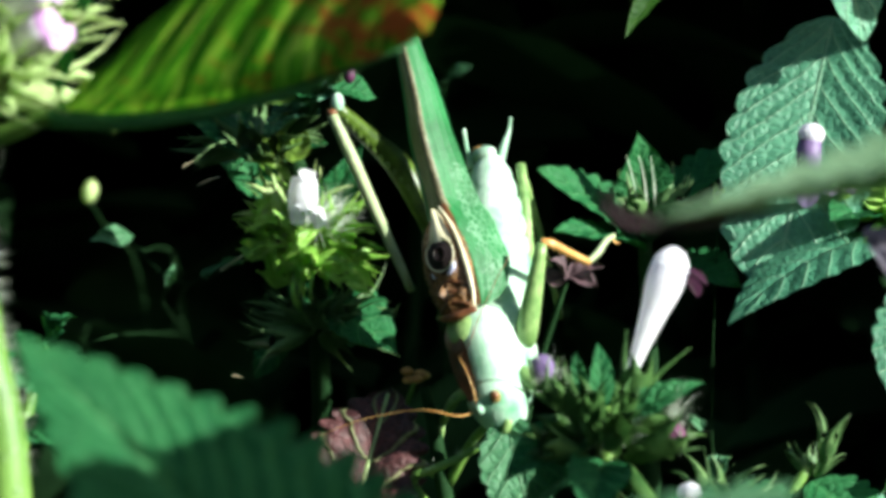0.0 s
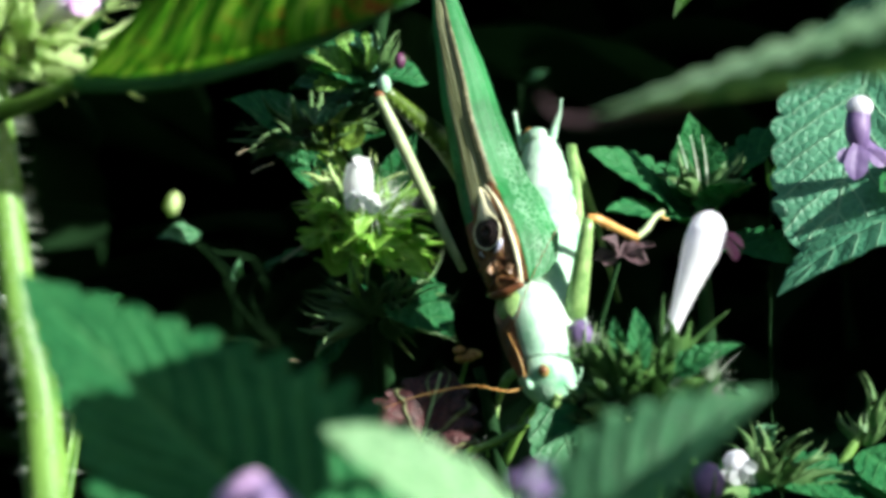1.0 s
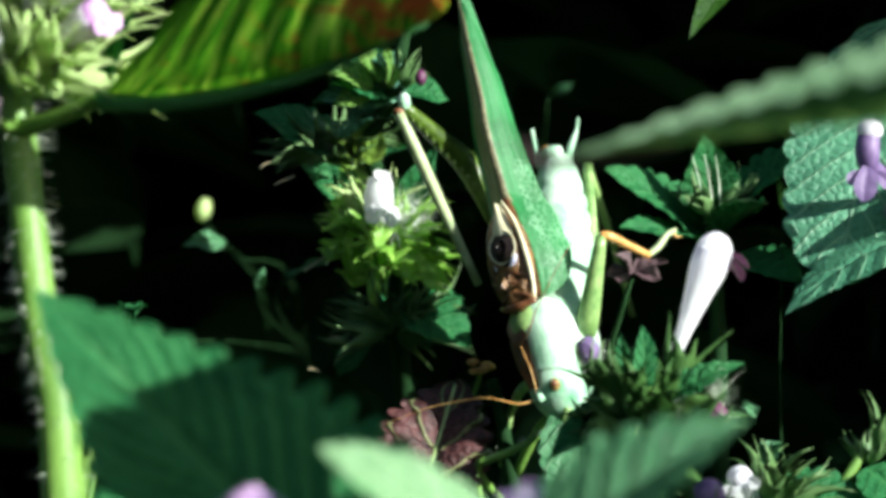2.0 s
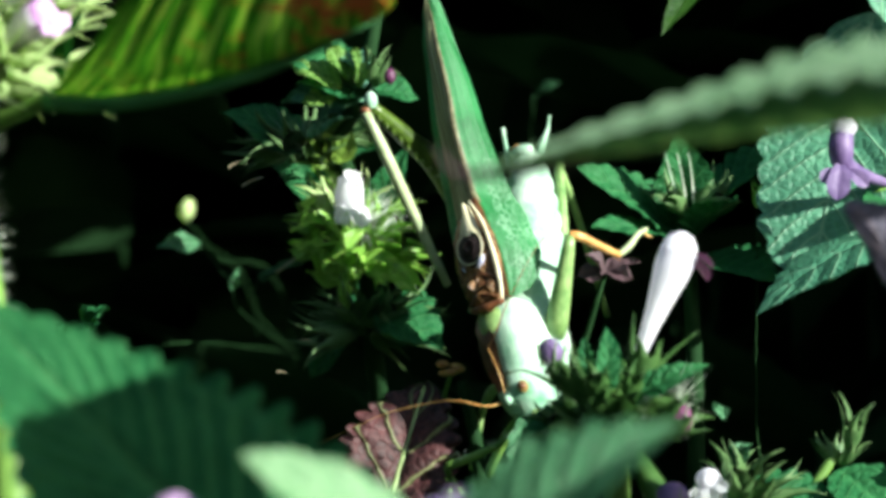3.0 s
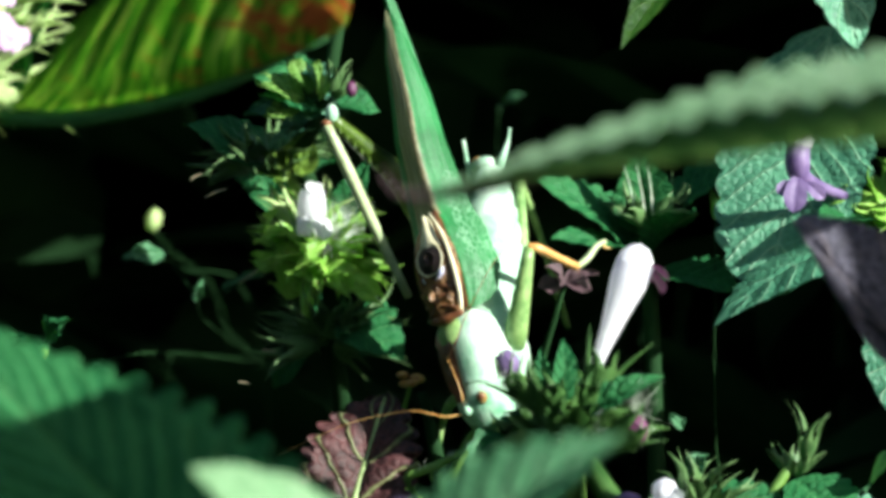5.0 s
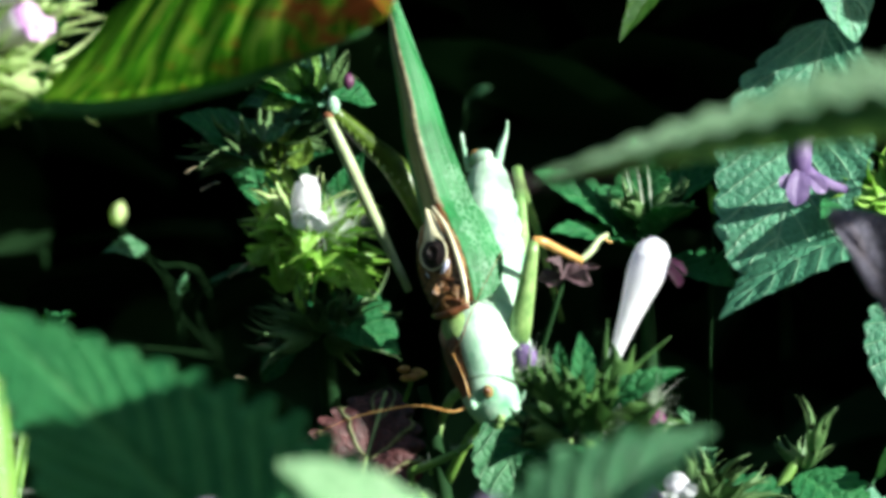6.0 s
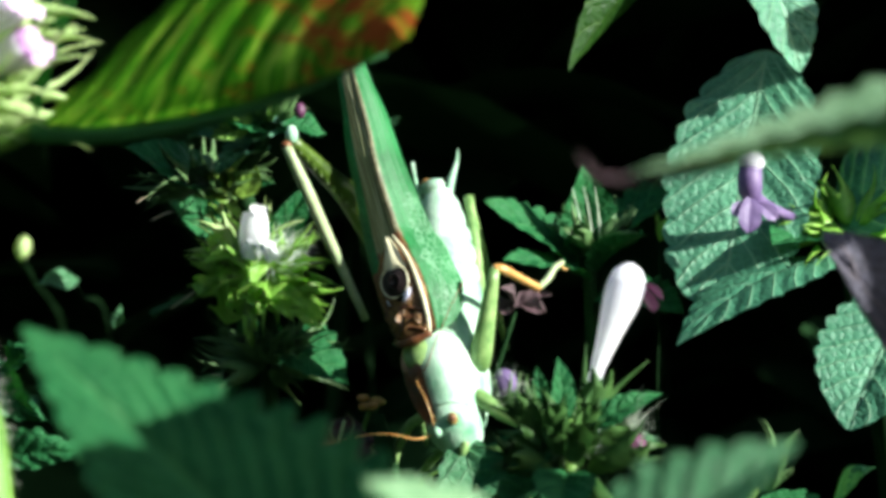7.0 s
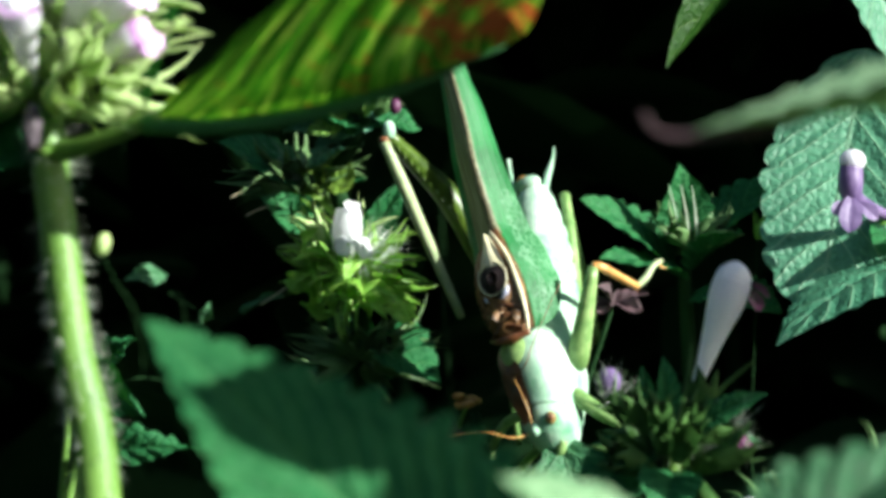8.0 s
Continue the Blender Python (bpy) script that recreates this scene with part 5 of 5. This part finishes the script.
def nettle_low():
    p = thing("hemp_nettle", (2, 6, -500), "low hemp-nettle shoot carrying a dried purple-brown leaf", "plant", "hemp-nettles")
    line = [(4, 10, -498), (4, 8, -100), (2, 5, -40), (0, 4, -22), (-1.5, 4, -15)]
    # Colour dimmed to keep the stem as dark as the gap round it.
    limb("stem", line, [1.6, 1.3, 1.0, 0.8, 0.6], M_FOLIAGE_DIMMED, p, "", 8, 5)
    leaf("leaf", p, M_LEAF_DRY, (-10.4, -4, -32.6), (-5.3, 1.5, -15.0), 12, (-0.05, -0.90, 0.35), "dried purple-brown leaf with green veins", teeth=11, veins=4, rel=0.9, res=(110, 30), seed=81, fold=0.2, wave=1.0, slant=0.45, peak=0.5, amp=0.26)
    limb("midrib", [(-10.4, -4.8, -33.0), (-8.8, -2.9, -27), (-7.0, -0.6, -20.6), (-5.5, 1.1, -15.6)], [0.5, 0.42, 0.34, 0.2], M_CALYX_PALE, p, "pale green midrib of the dried leaf", 8)
    leaf("leaf", p, M_LEAF_PALE, (6.6, -7.0, -17.6), (9.5, -13, -31), 7.5, (-0.15, -0.92, 0.25), "pale toothed leaf below the insect's head", teeth=8, veins=6, rel=0.3, res=(60, 18), seed=82, amp=0.14)
    limb("leaf_stalk", [(1, 4.5, -26), (4, 0, -20), (6.6, -7.0, -17.6)], [0.6, 0.5, 0.4], M_STEM, p)
    limb("twig", [(-3, -4.5, -24.0), (0.5, -4.5, -22.7), (4.7, -4.5, -20.5)], [0.5, 0.45, 0.35], M_STEM, p, "pale green twig")
    limb("twig", [(1, 4.5, -30), (-2, -2, -26.5), (-3, -4.5, -24.0)], [0.5, 0.45, 0.35], M_STEM, p)
    bristles("bristles", p, [((-1, -4.6, -23.2), (0, -0.3, 0.8)), ((2, -4.6, -21.9), (0, -0.3, 0.8)), ((3.6, -4.6, -21.1), (0, -0.3, 0.8))], 40, 1.3, 83)
    bm = bmesh.new()
    for k in range(5):
        blob(bm, (-2.6 + 0.9 * math.cos(k * 2.4), 0 + 0.7 * math.sin(k * 2.4), -13.6 + 0.5 * math.sin(k * 5.1)), (0.75, 0.6, 0.45), None, 8)
    part("withered_flower", bm, M_RUSTY, p, "rusty withered flower")
    bm = bmesh.new()
    for k in range(4):
        an = k * 1.7 + 0.4
        leaf_bm((14.5, 6.5, -3), (14.5 + 4.2 * math.cos(an), 5 + math.sin(an * 2), -2.6 + 1.8 * math.sin(an)), 2.6, (0.1, -0.7, 0.7), teeth=3, veins=3, res=(14, 8), bm=bm, wave=0.4, seed=k)
    part("withered_flower", bm, M_WITHERED_PINK, p, "dull pink withered flower")
    limb("twig", [(3, 8, -60), (10, 11, -20), (14.5, 6.5, -3)], [0.8, 0.5, 0.25], M_FOLIAGE_DIMMED, p)
    limb("twig", [(-2.6, 5, -30), (-4, 4, -20), (-2.6, 0.3, -14)], [0.4, 0.3, 0.25], M_STEM, p)
    leaf("leaf", p, M_LEAF, (2, 5, -32), (-16, 2, -40), 14, (0, -0.6, 0.8), teeth=8, veins=6, res=(44, 16), seed=84)
    leaf("leaf", p, M_LEAF, (3, 5, -34), (20, -2, -38), 14, (0, -0.6, 0.8), teeth=8, veins=6, res=(44, 16), seed=85)
    return p


def withered_plant():
    p = thing("withered_stalk", (56, -50, -500), "stalk with a curled dark purple withered leaf", "plant")
    line = [(65, -46, -498), (64, -48, -150), (63, -49, -40), (62, -50, -14), (61.5, -51, 12)]
    limb("stem", line, [2.2, 1.9, 1.5, 1.2, 0.8], M_RUSTY, p, "", 8, 5)
    leaf("leaf", p, M_LEAF_DARK, (61.5, -50, -27), (33.8, -56.2, 1.4), 14, (-0.64, -0.70, 0.10), "curled dark purple withered leaf", teeth=5, veins=5, rel=0.5, res=(70, 26), seed=91, sides=(1.2, 0.35), fold=-0.55, wave=1.5, amp=0.05, peak=0.45)
    return p


def nettle_lower_right():
    p = thing("hemp_nettle", (30, -14, -500), "low hemp-nettle with pale calyces", "plant", "hemp-nettles")
    line = [(32, -10, -498), (31, -12, -120), (29, -14, -45), (28, -14, -24)]
    # Stem coloured as though it stood in shade.
    limb("stem", line, [1.8, 1.5, 1.2, 1.0], M_FOLIAGE_DIMMED, p, "", 8, 5)
    whorl(p, (27, -16, -28), 7, CALYX_SHADED, 101, (-0.2, 1.0), 1.5, size=(0.7, 1.0))
    whorl(p, (38, -12, -24), 3, CALYX_SHADED_YOUNG, 102, (0.6, 1.3), 0.6, size=(0.5, 0.7))
    corolla(p, (26, -17, -27), (24.0, -20.5, -24.4), 0.7, 1.3, M_WHITE, M_WHITE, M_WHITE, (-0.1, -0.8, -0.4), 2.2, 1.8)
    leaf("leaf", p, M_LEAF_COOL, (52, -10, -35), (36.5, -16, -27), 13, (0, -0.6, 0.8), "toothed leaf with sunlit lobes", teeth=8, veins=7, rel=0.5, res=(60, 20), seed=119, amp=0.14)
    limb("petiole", [(29, -14, -44), (42, -11, -40), (52, -10, -35)], [0.8, 0.6, 0.5], M_STEM, p)
    for b, t, w in (((26.7, -15.0, -23.2), (28.9, -16.0, -21.1), 2.6), ((26.4, -14.0, -18.5), (25.0, -13.0, -17.1), 1.6), ((45.4, -12.0, -25.2), (48.7, -18.0, -21.0), 5.0)):
        leaf("leaf", p, M_LEAF_PALE, b, t, w, (0.1, -0.7, 0.7), teeth=5, veins=4, rel=0.3, res=(30, 12), seed=120, wave=0.3)
    set_piece("calyx", CALYX_SHADED, p, (39.1, -13.0, -22.1), (0.1, -0.3, 0.9), 0.4, 0.7)
    limb("side_shoot", [(29, -14, -36), (34, -13, -28), (38, -12, -22)], [0.8, 0.7, 0.5], M_STEM, p)
    for k, (b, t, w, n) in enumerate([((28, -14, -26), (39, -16, -29), 8, (0, -0.5, 0.85)), ((28, -14, -26), (22, -20, -29), 6, (0, -0.5, 0.85)), ((38, -12, -24), (44, -18, -30), 8, (0, -0.5, 0.85))]):
        leaf("leaf", p, M_LEAF, b, t, w, n, "dark toothed leaf" if k == 0 else "", teeth=7, veins=6, rel=0.4, res=(44, 16), seed=110 + k, fold=0.15, amp=0.14)
    return p


def shoots_far_left():
    p = thing("nettle_shoot", (-44, 60, -500), "spindly shoot with a sunlit pale bud far behind", "plant")
    limb("stem", [(-40, 190, -498), (-41, 188, -150), (-43, 178, -18), (-47.3, 110, 7)], [0.5, 0.4, 0.25, 0.12], M_FOLIAGE_DIMMED, p, "", 8, 5)
    part("bud", blob(bmesh.new(), (-47.3, 109, 8.6), (1.15, 1.1, 1.8), Matrix.Rotation(0.25, 3, "Y"), 14), M_CALYX_PALE, p, "pale green sunlit bud")
    r = thing("nettle_shoot", (10, 115, -500), "spindly shoot with one pale leaf tip far behind", "plant")
    limb("stem", [(12, 135, -498), (14, 134, -150), (6, 130, 0), (6.0, 110.0, 25.5)], [0.4, 0.3, 0.15, 0.1], M_FOLIAGE_DIMMED, r, "", 8, 5)
    leaf("leaf", r, M_LEAF_PALE, (6.0, 110.0, 25.5), (10.0, 108.0, 27.7), 2.2, (0, -0.6, 0.8), teeth=4, veins=4, rel=0.2, res=(30, 12), seed=131, wave=0.3)
    q = thing("nettle_shoot", (-38, 44, -500), "shaded shoot with a pale withered leaf behind", "plant")
    limb("stem", [(-33, 190, -498), (-34, 185, -140), (-35, 150, -14), (-36.5, 44, 1)], [0.4, 0.3, 0.2, 0.12], M_FOLIAGE_DIMMED, q, "", 8, 5)
    leaf("leaf", q, M_LEAF_PALE, (-36.2, 44, 1.8), (-41.4, 40, 0.9), 2.6, (0.45, -0.7, 0.4), "pale withered leaf", teeth=4, veins=4, rel=0.4, res=(36, 14), seed=123, wave=0.6)
    for b, t, w in (((-31.5, 40.0, -4.4), (-30.8, 39.0, -1.8), 1.6), ((-42.6, 26.0, -12.3), (-40.0, 25.0, -14.2), 2.2), ((-27.0, 30.0, -3.2), (-22.0, 28.0, -1.2), 1.6)):
        leaf("leaf", q, M_LEAF_PALE, b, t, w, (0.2, -0.7, 0.6), "", teeth=4, veins=4, rel=0.4, res=(30, 12), seed=127, wave=0.6)
        limb("petiole", [(-35, 150, -14), Vector((-35.5, 90, -10)).lerp(Vector(b), 0.5), b], [0.14, 0.12, 0.1], M_FOLIAGE_DIMMED, q)
    limb("dry_stalk", [(-24.5, 26, -2.5), (-22, 25, -0.8), (-20, 24, 0.5)], [0.16, 0.14, 0.08], M_STRAW, q)
    limb("dry_stalk", [(-36.3, 52, 0.2), (-30, 34, -4), (-24.5, 26, -2.5)], [0.1, 0.1, 0.1], M_FOLIAGE_DIMMED, q)
    return p, q


def nettle_shaded():
    p = thing("hemp_nettle", (-44, -15, -500), "low hemp-nettle with dark glossy leaves beside the hairy stem", "plant", "hemp-nettles")
    limb("stem", [(-50, -8, -498), (-49, -10, -150), (-47, -14, -45), (-41.4, -10.0, -9.9)], [2.0, 1.8, 1.2, 0.6], M_STEM, p, "", 8, 5)
    for k, (b, t, w) in enumerate([((-43.7, -20.0, -9.0), (-36.5, -26.0, -14.3), 5), ((-42.6, -20.0, -18.0), (-31.4, -24.0, -17.7), 4), ((-41.4, -10.0, -9.9), (-37.8, -14.0, -6.7), 3)]):
        leaf("leaf", p, M_LEAF, b, t, w, (-0.6, -0.4, 0.35), "dark crinkled glossy leaf" if k == 0 else "", veins=6, scallop=0.5, rel=0.6, res=(50, 18), seed=180 + k, fold=0.3, wave=0.7)
        limb("petiole", [(-47, -14, -45), (Vector((-47, -14, -45)) + Vector(b)) / 2, b], [0.6, 0.5, 0.3], M_STEM, p)
    return p


nettle_left()
nettle_shaded()
nettle_front()
SWAYING = nettle_swaying()
SHADE_CASTER = nettle_shade_caster()
nettle_middle()
nettle_right()
nettle_behind()
nettle_spiny()
nettle_low()
withered_plant()
nettle_lower_right()
shoots_far_left()
BUG, WING_L, WING_R = bush_cricket()
ground()
far_growth("thicket", 1500, ((-280, 300), (125, 300), (-260, 200)), (35, 70), 1, "leaves of the thicket behind, coloured dark for its shade")
far_growth("thicket", 1900, ((-420, 440), (300, 480), (-450, 320)), (60, 110), 6, "leaves deeper in the thicket, coloured dark for its shade")
far_growth("undergrowth", 900, ((-220, 240), (-40, 380), (-400, -60)), (40, 80), 2, "leaves low in the thicket, coloured dark for its shade")
# Canopy out of view, added to keep the sun off the thicket.
far_growth("shade_canopy", 1000, ((-150, 330), (40, 360), (60, 240)), (30, 60), 3, "unseen leaves added overhead to shade the thicket")
far_growth("thicket", 1500, ((-600, 600), (480, 680), (-480, 480)), (120, 200), 16, "leaves at the back of the thicket, coloured dark for its shade")
# Growth on three sides, out of view, added to cut the sky light.
far_growth("thicket", 700, ((-480, -170), (-420, 300), (-400, 330)), (60, 110), 7, "unseen leaves added beside the clearing to block sky light")
far_growth("thicket", 700, ((170, 520), (-420, 300), (-400, 330)), (60, 110), 8, "unseen leaves added beside the clearing to block sky light")
far_growth("thicket", 600, ((-480, 480), (-640, -420), (-400, 260)), (60, 110), 9, "unseen leaves added across the clearing to block sky light")
far_growth("thicket", 900, ((-420, 420), (560, 700), (-300, 330)), (120, 200), 26, "leaves at the back of the thicket, coloured dark for its shade")
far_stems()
meadow()


# ---- what moves ----
WING_STATES = [(0.0, 0.1), (0.1, 0.9), (0.2, 0.5), (0.3, 0.8), (0.4, 0.1), (0.5, 0.7), (0.6, 0.5), (0.7, 0.1), (0.8, 0.2), (0.9, 0.3), (1.0, 1.0), (1.1, 0.8), (1.2, 0.8),
               (1.4, 0.1), (1.5, 0.8), (1.7, 0.2), (1.8, 0.9), (2.0, 0.2), (2.1, 0.8), (2.3, 0.2), (2.4, 0.7), (2.5, 0.25), (2.7, 0.3), (2.9, 0.8), (3.0, 0.75), (3.1, 0.6), (3.3, 0.2), (3.5, 0.1), (3.7, 0.2), (3.9, 0.4), (4.0, 0.1), (4.2, 0.2),
               (4.5, 1.0), (4.7, 0.5), (4.9, 0.2), (5.1, 0.8), (5.3, 0.1), (5.5, 0.8), (5.8, 0.1), (6.0, 0.15), (6.2, 0.9), (6.4, 0.9), (6.5, 1.0), (6.6, 0.5), (6.8, 0.9), (7.0, 0.9), (7.2, 0.5), (7.4, 0.8), (7.5, 1.0), (7.7, 0.2), (7.8, 0.7), (8.0, 0.4)]


def wing_pose(parent, degrees):
    """A wing turned about its upper ridge, out from the flank."""
    a, b = mm(ins(21.0, 0, 6.4)), mm(ins(-7.8, 0, 17.2))
    h = a - Vector(parent.location)
    return Matrix.Translation(h) @ Matrix.Rotation(radians(degrees), 4, b - a) @ Matrix.Translation(-h)


def motions():
    walk(WING_R, [(t, wing_pose(BUG, -8 + 42 * s)) for t, s in WING_STATES])
    walk(WING_L, [(t, wing_pose(BUG, -2.0 * s)) for t, s in WING_STATES])
    # The unseen plant shifts its shade onto the white flower near the end.
    beside = Vector(SHADE_CASTER.location)
    walk(SHADE_CASTER, [(t, Matrix.Translation(beside + Vector((6.9, 7.8, -3.6)) * 0.001 * k)) for t, k in ((0, 0), (3.0, 0.1), (7.0, 0), (7.5, 0.15), (7.8, 0.85), (8.0, 1.0))])
    home = Vector(SWAYING.location)
    hinge = mm(30, -121, 5) - home
    sway = [(0, 3.4, 0, 0.8, 1), (0.5, 2.6, 0, 1.2, 1), (1.0, 1.6, 0, 1.5, 1), (2.5, 0.3, 0, 0.6, 0), (4.5, 0, 0, 0, 0), (6.0, 0.8, 0, 0.2, 0), (6.5, 1.8, 0, 0.8, 0), (7.0, 1.6, 0, 1.6, 0), (7.5, 0.76, 0, 2.44, 0.5), (8.0, -3.44, 0, 3.91, 0.5)]
    walk(SWAYING, [(t, Matrix.Translation(home + hinge + Vector((x, y, z)) * 0.001) @ Matrix.Rotation(radians(-a), 4, "X") @ Matrix.Translation(-hinge)) for t, x, y, z, a in sway])


motions()
